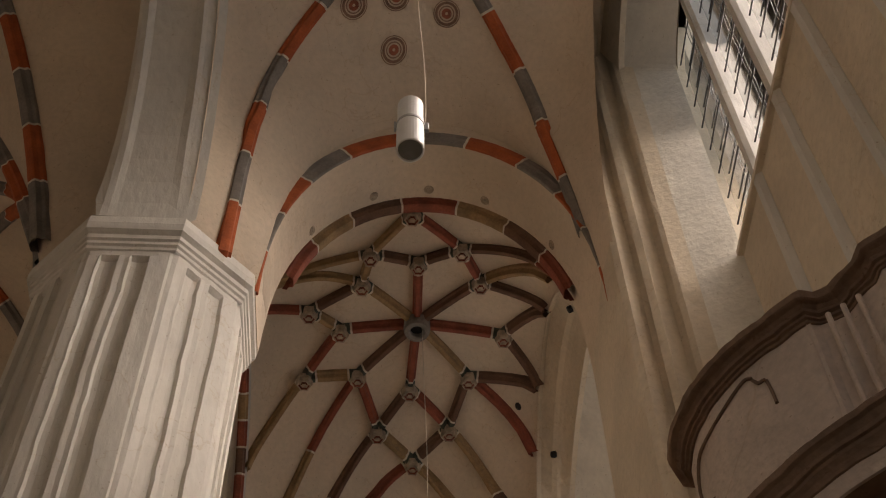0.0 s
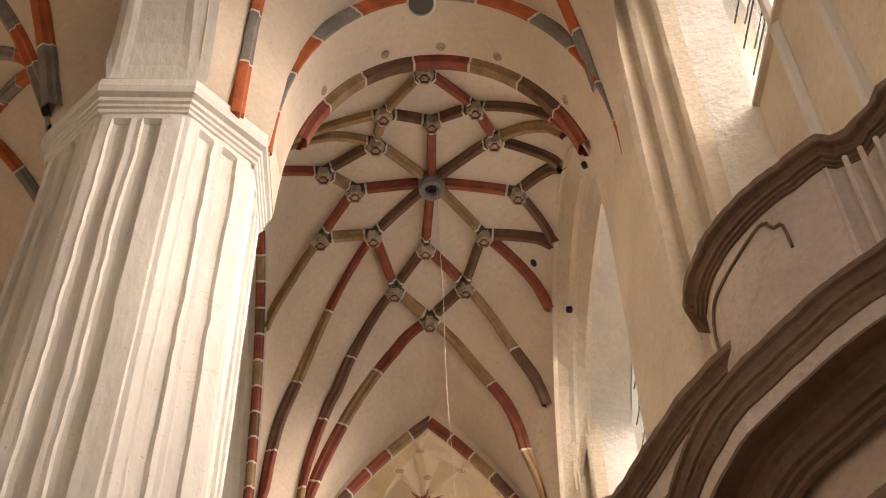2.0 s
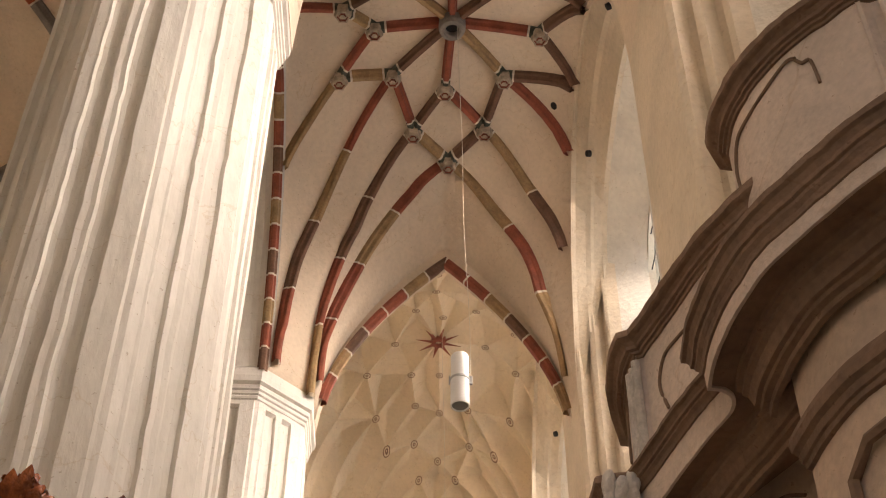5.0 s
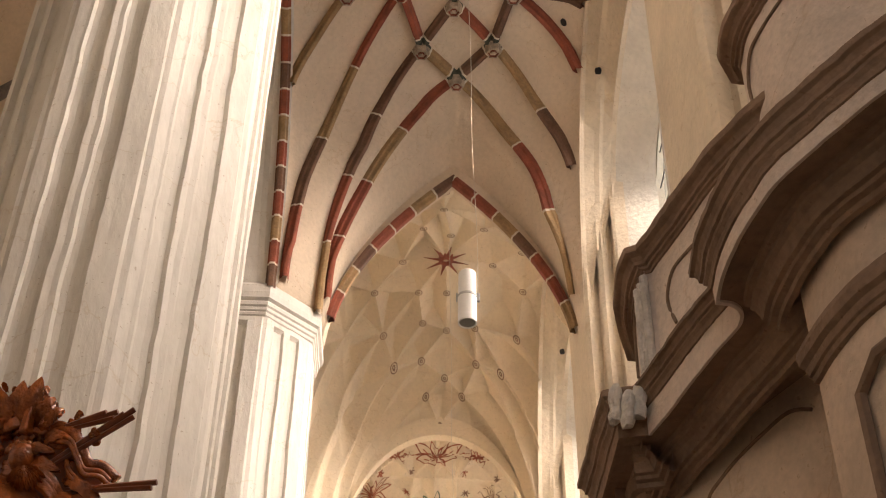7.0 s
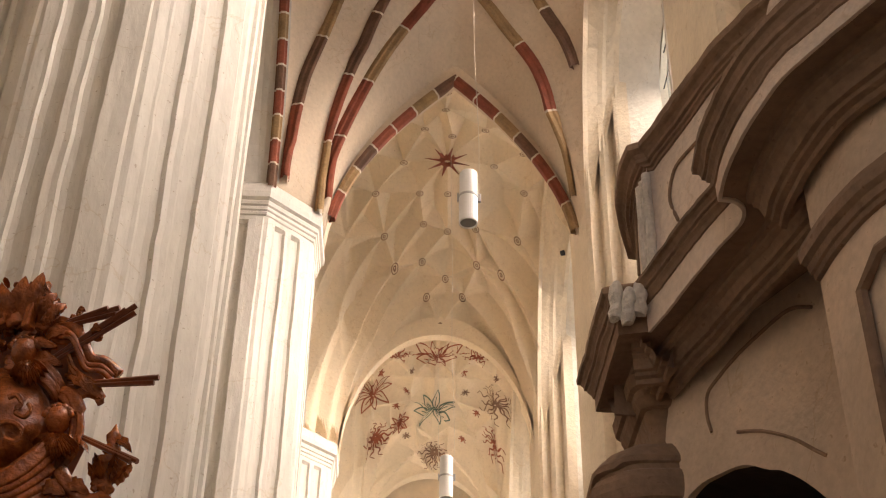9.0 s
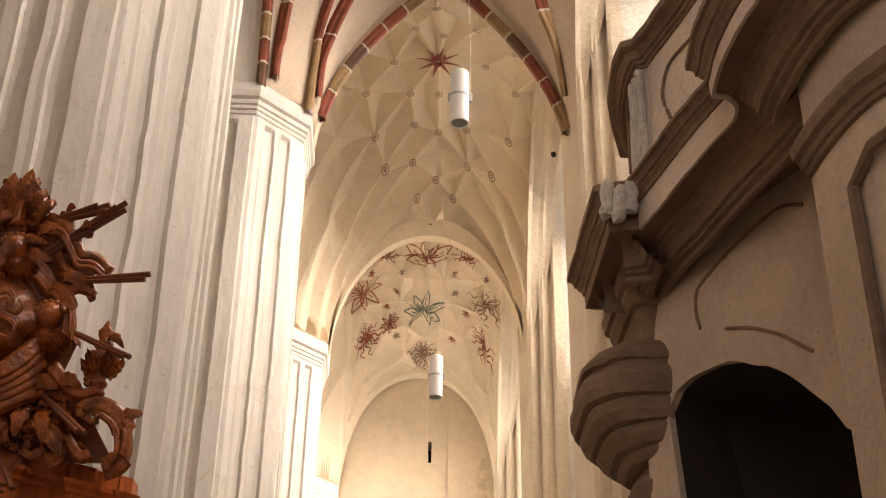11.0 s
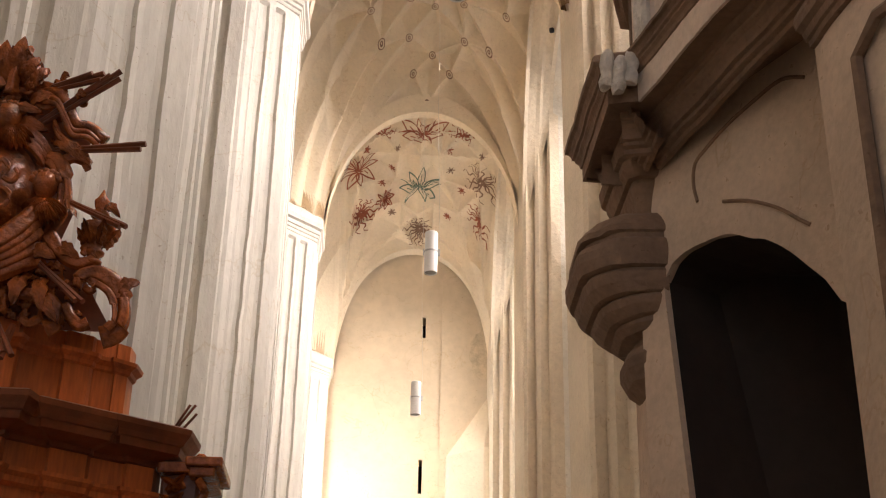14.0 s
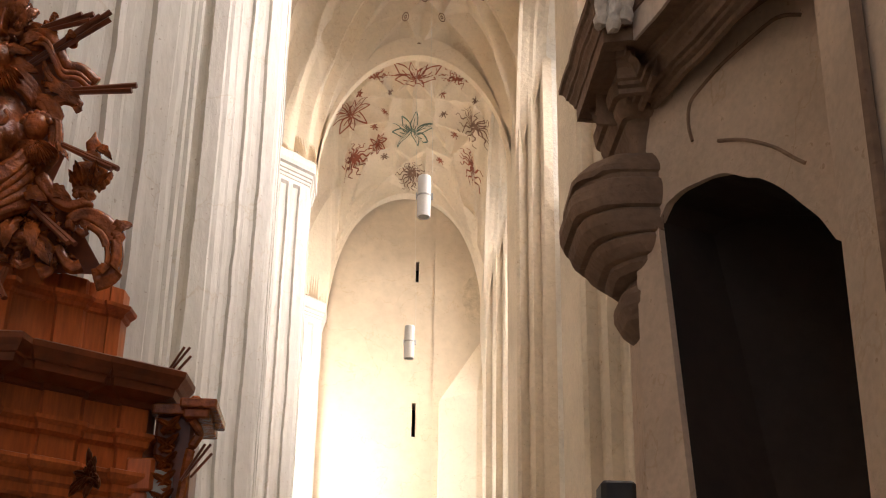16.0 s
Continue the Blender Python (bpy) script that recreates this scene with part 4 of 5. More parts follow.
COPE2 = smooth_path([(1.42, 3.3), (1.3, 3.46), (1.21, 3.61), (1.115, 3.83), (1.05, 4.03), (0.99, 4.25), (0.945, 4.385)], 5) + smooth_path([(0.9, 4.41), (0.885, 4.55), (0.893, 4.7), (0.92, 4.89), (1.02, 5.21)], 5) + [Vector((1.3, 5.24))]
COPE = [(-0.09, -0.055), (-0.075, -0.056), (-0.072, -0.044), (-0.06, -0.042), (-0.058, -0.03), (-0.044, -0.027), (-0.04, -0.014), (-0.026, 0.0), (-0.008, 0.006), (0.0, 0.012), (0.002, 0.045), (-0.012, 0.058), (-0.3, 0.07)]
panels = []
for line, top, wear, k in ((COPE1, 5.75, 0.016, 3), (COPE2, 5.29, 0.011, 4)):
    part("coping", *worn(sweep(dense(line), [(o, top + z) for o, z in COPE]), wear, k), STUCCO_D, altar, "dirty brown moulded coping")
    panels.append(part("attic_panel", *worn(sweep(dense(line), [(-0.075, 4.62), (-0.083, 4.7), (-0.085, top - 0.05)]), 0.003, k), STUCCO, altar))


def inset(line, y, d):
    """The place at y along the far part of a line in plan, moved inwards by d."""
    i = min(range(len(line) // 3, len(line) - 2), key=lambda q: abs(line[q].y - y))
    t = (line[i + 1] - line[i - 1]).normalized()
    w = (y - line[i].y) / t.y if abs(t.y) > 0.2 else 0
    return line[i] + t * w + Vector((t.y, -t.x)) * d


# raised frame lines and strips on the attic panels
for line, spots in ((COPE1, ((3.6, 5.22), (3.57, 5.37), (3.57, 5.5), (3.49, 5.59), (3.38, 5.6), (3.21, 5.62), (3.09, 5.65), (3.05, 5.63))), (COPE1, ((3.05, 5.62), (3.03, 5.58), (3.0, 5.56), (2.99, 5.42))),
                    (COPE2, ((4.27, 4.85), (4.31, 4.97), (4.3, 5.05), (4.24, 5.11), (4.12, 5.1), (4.0, 5.08)))):
    pts = smooth_path([(*inset(line, y, 0.079), z) for y, z in spots], 4)
    part("raised_frame", *tube(pts, 0.008, 6), STUCCO_D, panels[0] if line is COPE1 else panels[1])
for y in (2.66, 2.705, 2.75):
    p = inset(COPE1, y, 0.08)
    part("pilaster_strip", *tube([(p.x, p.y, 4.66), (p.x, p.y, 5.68)], 0.012, 8), STUCCO, panels[0])
for y, r in ((4.43, 0.02), (4.485, 0.016), (4.53, 0.02)):
    p = inset(COPE2, y, 0.078)
    part("pilaster_strip", *tube([(p.x, p.y, 4.64), (p.x, p.y, 5.2)], r, 8), STUCCO_L, panels[1], "pale worn pilaster strip")
part("pilaster_panel", *tube(smooth_path([(*inset(COPE2, y, 0.08), z) for y, z in ((4.6, 4.85), (4.6, 5.12), (4.66, 5.17), (4.75, 5.12), (4.78, 4.9))], 4), 0.009, 6), STUCCO_D, altar)
# body with the niche
NA, NB = Vector((1.62, 3.82)), Vector((1.03, 5.0))
nd = (NB - NA).normalized()
nn = Vector((nd.y, -nd.x))


ARCHLINE = [(0.195, 3.381), (0.251, 3.505), (0.343, 3.641), (0.463, 3.784), (0.576, 3.858), (0.673, 3.896), (0.803, 3.907), (0.858, 3.887), (0.906, 3.824)]


def niche_top(s):
    for (a, za), (b, zb) in zip(ARCHLINE, ARCHLINE[1:]):
        if s <= b:
            q = min(max((s - a) / (b - a), 0), 1)
            return za + (zb - za) * q
    return ARCHLINE[-1][1]


def on_face(s, z, inset=0.0):
    p = NA + (NB - NA) * s + nn * inset
    return (p.x, p.y, z)


ss = [i / 40 * 0.906 for i in range(41)]
rows = [[on_face(s, 4.64) for s in ss], [on_face(s, niche_top(s) + 0.02 * noise.noise((s * 9, 0, 3))) for s in ss], [on_face(s, niche_top(s) + 0.01, 0.04) for s in ss]]
part("niche_wall", [p for r in rows for p in r], grid_faces(3, 41), STUCCO_W, altar)
# hollow coloured near-black right up to its edge, as painted shade
part("niche_vault", [on_face(s, niche_top(s) + 0.012, d) for d in (0.04, 1.1) for s in ss], grid_faces(2, 41), NICHEM, altar, "niche hollow with its shade put into a near-black colour")
part("niche_wall", [on_face(0.652, 0), on_face(0.906, 3.824), on_face(0.906, 4.64), on_face(1.02, 4.64), on_face(1.02, 0), on_face(0.652, 0, 0.03), on_face(0.906, 3.824, 0.03)], [(0, 1, 2, 3, 4), (5, 6, 1, 0)], STUCCO_W, altar)
part("niche_side", [on_face(0.654, 0, 0.03), on_face(0.908, 3.86, 0.03), on_face(0.908, 4.0, 1.0), on_face(0.654, 0, 1.0)], [(0, 1, 2, 3)], NICHEM, altar, "niche hollow with its shade put into a near-black colour")
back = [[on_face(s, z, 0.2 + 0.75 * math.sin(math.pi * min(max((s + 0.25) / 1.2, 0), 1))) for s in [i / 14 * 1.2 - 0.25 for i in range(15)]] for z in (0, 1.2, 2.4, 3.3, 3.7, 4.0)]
part("niche_back", [p for r in back for p in r] + [on_face(-0.25, 4.0, 0.2), on_face(0.95, 4.0, 0.2)], grid_faces(6, 15) + [tuple(range(75, 90))], NICHEM, altar, "niche hollow with its shade put into a near-black colour")
# dark tubes in place of the shade in cut grooves
for pts in ([(0.72, 4.086), (0.732, 4.169), (0.719, 4.258), (0.661, 4.296), (0.572, 4.333), (0.446, 4.361), (0.326, 4.372), (0.237, 4.317)], [(0.607, 4.018), (0.5, 3.957), (0.392, 3.864), (0.318, 3.775), (0.278, 3.729)]):
    part("incised_line", *tube(smooth_path([on_face(s, z, -0.003) for s, z in pts], 4), 0.008, 6), STUCCO_D, altar)
part("column", *sweep(dense([p for p in COLUMN_LINE if p.y < 3.46]), [(-0.252, 0), (-0.252, 4.6)]), STUCCO_W, altar)
part("column_ring", *worn(sweep(dense([p for p in COLUMN_LINE if p.y < 3.46]), [(-0.254, 4.0), (-0.236, 4.004), (-0.232, 4.022), (-0.222, 4.026), (-0.215, 4.05), (-0.196, 4.062), (-0.19, 4.09), (-0.196, 4.115), (-0.22, 4.13), (-0.224, 4.145), (-0.254, 4.15)]), 0.004, 6), STUCCO_D, altar)
part("column_side", [(1.295, 3.44, 0), (1.75, 3.95, 0), (1.75, 3.95, 4.6), (1.295, 3.44, 4.6)], [(0, 1, 2, 3)], STUCCO_W, altar)
part("column_panel", *tube([(1.31, 3.2, 0.5), (1.31, 3.2, 3.78), (1.335, 3.08, 3.85), (1.38, 2.98, 3.85), (1.45, 2.85, 3.82)], 0.02, 6), STUCCO_D, altar)
part("end_pilaster", *merge(box(1.05, 1.3, 5.0, 5.42, 0, 3.58, 0.03), box(1.03, 1.1, 4.97, 5.38, 3.6, 4.42, 0.03)), STUCCO_W, altar)


def round_stack(rings, x1, n=7):
    """Stacked rings with the two outer corners well rounded."""
    v = []
    for x0, y0, y1, z, r in rings:
        v += [(x1, y0, z)] + [(x0 + r - r * math.sin(a * math.pi / 2 / (n - 1)), y0 + r - r * math.cos(a * math.pi / 2 / (n - 1)), z) for a in range(n)]
        v += [(x0 + r - r * math.cos(a * math.pi / 2 / (n - 1)), y1 - r + r * math.sin(a * math.pi / 2 / (n - 1)), z) for a in range(n)] + [(x1, y1, z)]
    m = 2 * n + 2
    return v, grid_faces(len(rings), m, True) + [tuple(range(m - 1, -1, -1)), tuple(range(len(v) - m, len(v)))]


BELL = [(1.06, 3.42), (1.02, 3.45), (0.985, 3.48), (0.962, 3.53), (0.96, 3.57), (0.978, 3.61), (1.005, 3.622), (1.005, 3.655), (0.955, 3.665), (0.93, 3.69), (0.93, 3.71), (0.9, 3.716), (0.865, 3.75), (0.85, 3.775), (0.862, 3.79), (0.83, 3.797),
        (0.8, 3.83), (0.787, 3.87), (0.8, 3.888), (0.768, 3.895), (0.752, 3.94), (0.75, 3.98), (0.765, 4.01), (0.79, 4.022), (0.79, 4.045), (0.768, 4.05), (0.765, 4.075), (0.785, 4.1), (0.81, 4.13), (0.85, 4.155), (1.0, 4.165)]
bell = [(x, 5.0 - (1.05 - x) * 0.5, 5.4 + (1.05 - x) * 0.5, z) for x, z in BELL]
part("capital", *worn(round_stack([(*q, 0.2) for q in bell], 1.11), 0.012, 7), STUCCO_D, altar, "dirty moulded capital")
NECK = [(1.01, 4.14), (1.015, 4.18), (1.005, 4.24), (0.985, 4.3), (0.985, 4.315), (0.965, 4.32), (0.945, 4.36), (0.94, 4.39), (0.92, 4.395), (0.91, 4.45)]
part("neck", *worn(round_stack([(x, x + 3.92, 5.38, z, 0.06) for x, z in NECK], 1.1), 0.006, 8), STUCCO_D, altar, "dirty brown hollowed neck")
lump = [lathe([(0.004, -0.09), (0.026, -0.085), (0.034, -0.055), (0.025, -0.025), (0.033, 0.01), (0.028, 0.05), (0.016, 0.075), (0.004, 0.08)], 14, (x, y, z), (0.12, -0.1, 1)) for x, y, z in ((0.815, 4.49, 4.585), (0.865, 4.475, 4.545), (0.915, 4.475, 4.59))]
part("broken_edge", *worn(merge(*lump), 0.03, 9), STUCCO_L, altar, "white chipped plaster edge")
part("core", *merge(box(1.75, 2.4, 3.0, 4.1, 4.05, 4.45), box(1.9, 3.25, 2.6, 5.5, 0, 4.45), box(2.0, 3.25, 2.6, 5.2, 4.5, 5.2)), STUCCO, altar)
tagged(part("spotlight", *merge(box(0.930, 1.080, 5.52, 5.68, 2.770, 2.920, 0.02), box(0.980, 1.070, 5.42, 5.54, 2.690, 2.810, 0.015), box(1.000, 1.040, 5.4, 5.7, 2.0, 2.790, 0.01)), METAL), "small black spotlight fixed beside the stucco altar", "spotlight")

# ---- carved oak altar before the first pier ----
oak = thing("wooden_altar", "reddish varnished oak altar top with carved gloria and golden-brown rays", "altar")


def cv(u, v, y=6.75):
    """A place on the carved front, by hundredths across and down."""
    return Vector(((-2.372 + 0.3341 * u + 0.0387 * v) * y / 6.9, y, 1.553 + (4.524 - 0.3532 * v) * y / 6.9))


plan = [(-3.9, 6.66), (-1.98, 6.66), (-1.97, 6.7), (-1.78, 6.84), (-1.76, 6.82), (-1.6, 6.93), (-1.59, 6.97), (-1.42, 7.08), (-1.40, 7.06), (-1.28, 7.14), (-1.27, 7.3)]
attic_plan = [(-3.9, 6.66), (-1.98, 6.66), (-1.97, 6.7), (-1.78, 6.84), (-1.76, 6.82), (-1.64, 6.9), (-1.63, 6.94), (-1.53, 7.0), (-1.52, 6.99), (-1.46, 7.04), (-1.45, 7.16)]
part("attic", *sweep(attic_plan, [(0.0, 3.82), (0.0, 4.12), (0.015, 4.13), (0.02, 4.15), (0.05, 4.17), (0.055, 4.19), (0.01, 4.2), (0.0, 4.21), (0.0, 4.30), (-0.3, 4.31)], -1), WOOD, oak)
# cornice takes the darker oak, so its shadow is part of the colour
part("cornice", *sweep(plan, [(0.0, 3.63), (0.03, 3.64), (0.03, 3.665), (0.07, 3.675), (0.15, 3.69), (0.16, 3.73), (0.175, 3.735), (0.19, 3.76), (0.215, 3.79), (0.22, 3.82), (0.18, 3.84), (-0.4, 3.86)], -1), WOOD_D, oak, "dark oak moulded cornice")
part("frieze", *sweep(plan, [(0.0, 3.28), (0.0, 3.4), (0.03, 3.42), (0.035, 3.45), (0.06, 3.47), (0.065, 3.49), (0.01, 3.5), (0.01, 3.64)], -1), WOOD, oak)
part("architrave", *sweep(plan, [(-0.02, 3.08), (0.0, 3.1), (0.0, 3.14), (0.02, 3.16), (0.02, 3.2), (0.05, 3.22), (0.07, 3.25), (0.07, 3.27), (0.0, 3.29)], -1), WOOD, oak)
part("body", *sweep([(x - 0.02, y + 0.05) for x, y in plan], [(0.0, 0.0), (0.0, 3.1)], -1), WOOD, oak)
part("back_body", *box(-3.9, -1.68, 7.16, 8.09, 0, 4.2, 0.02), WOOD_D, oak)
part("lower_bracket", *merge(box(-1.36, -1.2, 7.08, 7.3, 3.18, 3.36, 0.02), box(-1.34, -1.22, 7.1, 7.3, 3.02, 3.18, 0.02)), WOOD, oak)


def leaf(base, tip, w, curl=0.06, n=15):
    """A curled acanthus leaf with a midrib, lying before the carved front."""
    a, b = Vector(base), Vector(tip)
    d = b - a
    side = d.cross(Vector((0, 1, 0))).normalized()
    v = []
    for i in range(n):
        t = i / (n - 1)
        c = a + d * t + Vector((0, -curl * math.sin(math.pi * t * 0.9), 0))
        h = w * (math.sin(math.pi * (0.15 + 0.85 * t)) ** 0.8) * (0.95 + 0.17 * math.cos(i * math.pi * 0.5) * min(1, 3 * (1 - t)))
        for s, f in ((-1, 0.014), (-0.5, -0.014), (0, 0.004), (0.5, -0.014), (1, 0.014)):
            v.append(c + side * (h * s) + Vector((0, f * min(1, w / 0.03), 0)))
    m = len(v)
    v += [p + Vector((0, 0.018, 0)) for p in v]
    f = grid_faces(n, 5)
    f += [tuple(reversed([i + m for i in q])) for q in f]
    rim = [i * 5 for i in range(n)] + [(n - 1) * 5 + j for j in range(1, 5)] + [i * 5 + 4 for i in range(n - 2, -1, -1)] + [j for j in range(3, 0, -1)]
    f += [(rim[i], rim[i - 1], rim[i - 1] + m, rim[i] + m) for i in range(len(rim))]
    return v, f


def scroll(cx, cy, r, turns, start, y, thick, sgn=1, lead=()):
    """A volute: a spiral roll, led in by points of the carved front."""
    pts = [cv(u, w, y) for u, w in lead]
    n = int(18 * turns)
    for i in range(n + 1):
        a = start + sgn * 2 * math.pi * turns * i / n
        rr = r * (1 - 0.78 * i / n)
        pts.append(cv(cx + rr * math.cos(a), cy + rr * math.sin(a), y - 0.03 * i / n))
    k = len(pts)
    return tube(pts, [0.85 * thick * (1 - 0.45 * i / k) for i in range(k)], 20, 1.6, 5)


rnd = random.Random(11)
# back plate
outline = [(-3.2, 4.95), (-3.2, 0.6), (-1.6, -0.5), (-0.2, 0.1), (0.3, 0.4), (0.8, 0.6), (1.15, 0.75), (1.25, 1.3), (1.55, 1.5), (1.1, 1.9), (1.0, 2.3), (1.2, 2.9), (1.0, 3.4), (1.35, 3.9), (1.6, 4.4), (1.9, 4.95)]
n = len(outline)
part("back_plate", [cv(u, w, 6.78) for u, w in outline] + [cv(u, w, 6.95) for u, w in outline], [tuple(range(n - 1, -1, -1)), tuple(range(n, 2 * n))] + [(i, (i + 1) % n, (i + 1) % n + n, i + n) for i in range(n)], WOOD_D, oak)
# swelling shield with a rolled rim and drapery bands
cart = [cv(-0.45 + 1.04 * math.cos(a) * r, 2.42 + 0.98 * math.sin(a) * r, 6.72 - 0.26 * math.sqrt(max(1 - r * r, 0)) - (0.035 if r > 0.95 else 0.012 * math.sin(9 * a) * r)) for r in [0, 0.15, 0.3, 0.45, 0.6, 0.72, 0.82, 0.88, 0.92, 0.96, 1.0] for a in [j * math.pi / 24 for j in range(48)]]
part("shield", cart, grid_faces(11, 48, True), CARVED, oak, "smooth swelling carved shield", smooth=True)


def band(points, r, y, flat=2.4, rise_y=0.05):
    """A soft drapery fold, tapering to both ends."""
    pts = smooth_path([Vector((u, w, 0)) for u, w in points], 6)
    k = len(pts)
    line = [cv(p.x, p.y, y - rise_y * math.sin(math.pi * q / (k - 1))) for q, p in enumerate(pts)]
    return tube(line, [r * (0.25 + 0.75 * math.sin(math.pi * (0.06 + 0.88 * q / (k - 1))) ** 0.7) for q in range(k)], 20, flat, 5)


folds = [band([(-1.6, 3.15 + 0.16 * i), (-0.9, 3.55 + 0.13 * i), (-0.2, 3.5 + 0.13 * i), (0.3, 3.15 + 0.17 * i), (0.66, 2.72 + 0.26 * i)], 0.034, 6.55 + 0.012 * i, 2.0, 0.08) for i in range(5)]
folds += [band([(0.55 + 0.02 * i, 1.95 - 0.1 * i), (0.82 + 0.07 * i, 2.0 - 0.1 * i), (0.98 + 0.1 * i, 2.4), (0.92 + 0.1 * i, 2.9), (0.66 + 0.08 * i, 3.35)], 0.026, 6.64 - 0.01 * i, 1.8) for i in range(2)]
folds += [band([(-0.3, 1.42 - 0.09 * i), (0.15, 1.5 - 0.1 * i), (0.5, 1.72 - 0.12 * i), (0.66 + 0.06 * i, 2.05 - 0.1 * i)], 0.022, 6.62, 1.8) for i in range(3)]
folds += [band([(-0.8 + 0.28 * i, 1.75 + 0.04 * i), (-0.45 + 0.26 * i, 2.0 + 0.05 * i), (-0.3 + 0.2 * i, 2.5), (-0.5 + 0.22 * i, 3.0)], 0.012, 6.53 + 0.035 * i, 3.0, 0.02) for i in range(4)]
for one in folds:
    part("drapery_fold", *one, CARVED, oak, smooth=True)
for u, w, r in ((0.70, 2.4, 0.07), (0.0, 1.13, 0.075)):
    c = cv(u, w, 6.56)
    heads = []
    v, f = lathe([(0.004, -1.1), (0.55, -0.95), (0.92, -0.4), (1.0, 0.1), (0.85, 0.65), (0.45, 0.95), (0.004, 1.02)], 18)
    heads.append(([c + Vector((p[0] * r, p[1] * r, p[2] * r * 1.12)) for p in v], f))
    for j in range(9):
        a = -0.2 + j * 0.45
        heads.append(lathe([(0.003, -0.02), (0.022, -0.012), (0.026, 0.004), (0.012, 0.02), (0.003, 0.022)], 7, c + Vector((r * math.cos(a), -0.015, r * 0.25 + r * 0.85 * abs(math.sin(a)))), (0.3 * math.cos(a), -1, 0.4)))
    knob = part("carved_knob", *heads[0], CARVED, oak, smooth=True)
    for one in heads[1:]:
        part("curl", *one, CARVED, knob, smooth=True)
wings = []
for c, s in (((0.72, 2.66), 1), ((0.66, 2.66), -1), ((0.1, 1.3), 1)):
    for j in range(9):
        a = (0.35 + 0.27 * j) if s > 0 else (2.8 - 0.2 * j)
        wings.append(leaf(cv(c[0], c[1], 6.52), cv(c[0] + 0.38 * math.cos(a), c[1] + 0.42 * abs(math.sin(a)) + 0.04, 6.54), 0.024, 0.03))
for one in wings:
    part("feather", *one, CARVED, oak)
leaves = []
for bu, bv, tu, tv, w in ((0.05, 0.5, 0.3, -0.1, 0.05), (0.1, 0.6, 0.55, 0.15, 0.05), (0.2, 0.7, 0.62, 0.45, 0.045), (-0.1, 0.7, -0.1, -0.3, 0.06), (-0.3, 0.8, -0.5, -0.2, 0.06), (0.0, 1.3, 0.72, 1.4, 0.06), (-0.1, 1.1, 0.6, 1.05, 0.05),
                          (0.3, 0.9, 0.85, 0.75, 0.05), (0.8, 1.5, 1.3, 1.95, 0.05), (0.9, 1.7, 1.45, 1.85, 0.045), (0.4, 3.6, 0.95, 3.75, 0.06), (0.5, 3.9, 0.25, 4.6, 0.06), (0.7, 4.0, 0.75, 4.7, 0.055), (0.1, 4.0, -0.05, 4.75, 0.06),
                          (-0.3, 4.1, -0.5, 4.8, 0.07), (-0.8, 4.2, -1.0, 4.8, 0.07), (1.9, 4.35, 2.35, 4.1, 0.05), (1.95, 4.5, 2.2, 4.3, 0.04), (0.9, 3.5, 1.35, 3.75, 0.05), (-1.2, 0.6, -1.4, -0.5, 0.07), (0.62, 4.3, 1.0, 4.85, 0.05),
                          (1.75, 2.75, 2.0, 2.95, 0.035), (1.25, 2.9, 1.05, 2.8, 0.035), (1.15, 0.8, 1.38, 0.7, 0.04)):
    leaves.append(leaf(cv(bu, bv, 6.68), cv(tu, tv, 6.6 + rnd.uniform(-0.04, 0.04)), w * 0.85, 0.09))
for bu, bv, tu, tv, w in ((0.02, 0.6, 0.24, -0.44, 0.06), (0.2, 0.55, 0.52, -0.02, 0.045), (0.3, 0.65, 0.7, 0.2, 0.04), (-0.15, 0.6, -0.08, -0.35, 0.06), (0.08, 0.35, 0.4, 0.12, 0.03), (-0.35, 0.7, -0.4, -0.1, 0.06), (-0.6, 0.8, -0.75, 0.0, 0.07)):
    leaves.append(leaf(cv(bu, bv, 6.64), cv(tu, tv, 6.58), w, 0.08, 21))
for q in range(230):
    low = q % 2
    u, w = (rnd.uniform(-0.3, 1.25), rnd.uniform(3.65, 4.75)) if low else (rnd.uniform(-0.9, 1.0), rnd.uniform(-0.2, 1.25))
    if not low and w < 0.75 * u - 0.35:
        continue
    a = math.atan2(w - 2.4, u + 0.45) + rnd.uniform(-1.0, 1.0)
    L = rnd.uniform(0.1, 0.2)
    leaves.append(leaf(cv(u, w, 6.69), cv(u + L * math.cos(a), w + L * math.sin(a), 6.63), rnd.uniform(0.014, 0.024), rnd.uniform(0.03, 0.07)))
for one in leaves:
    part("acanthus_leaf", *one, CARVED, oak, smooth=True)
def roll(points, r0, r1, y=6.6, flat=1.7):
    pts = smooth_path([cv(u, w, y) for u, w in points], 6)
    k = len(pts)
    return tube(pts, [0.82 * (r0 + (r1 - r0) * i / (k - 1)) for i in range(k)], 20, flat, 5)


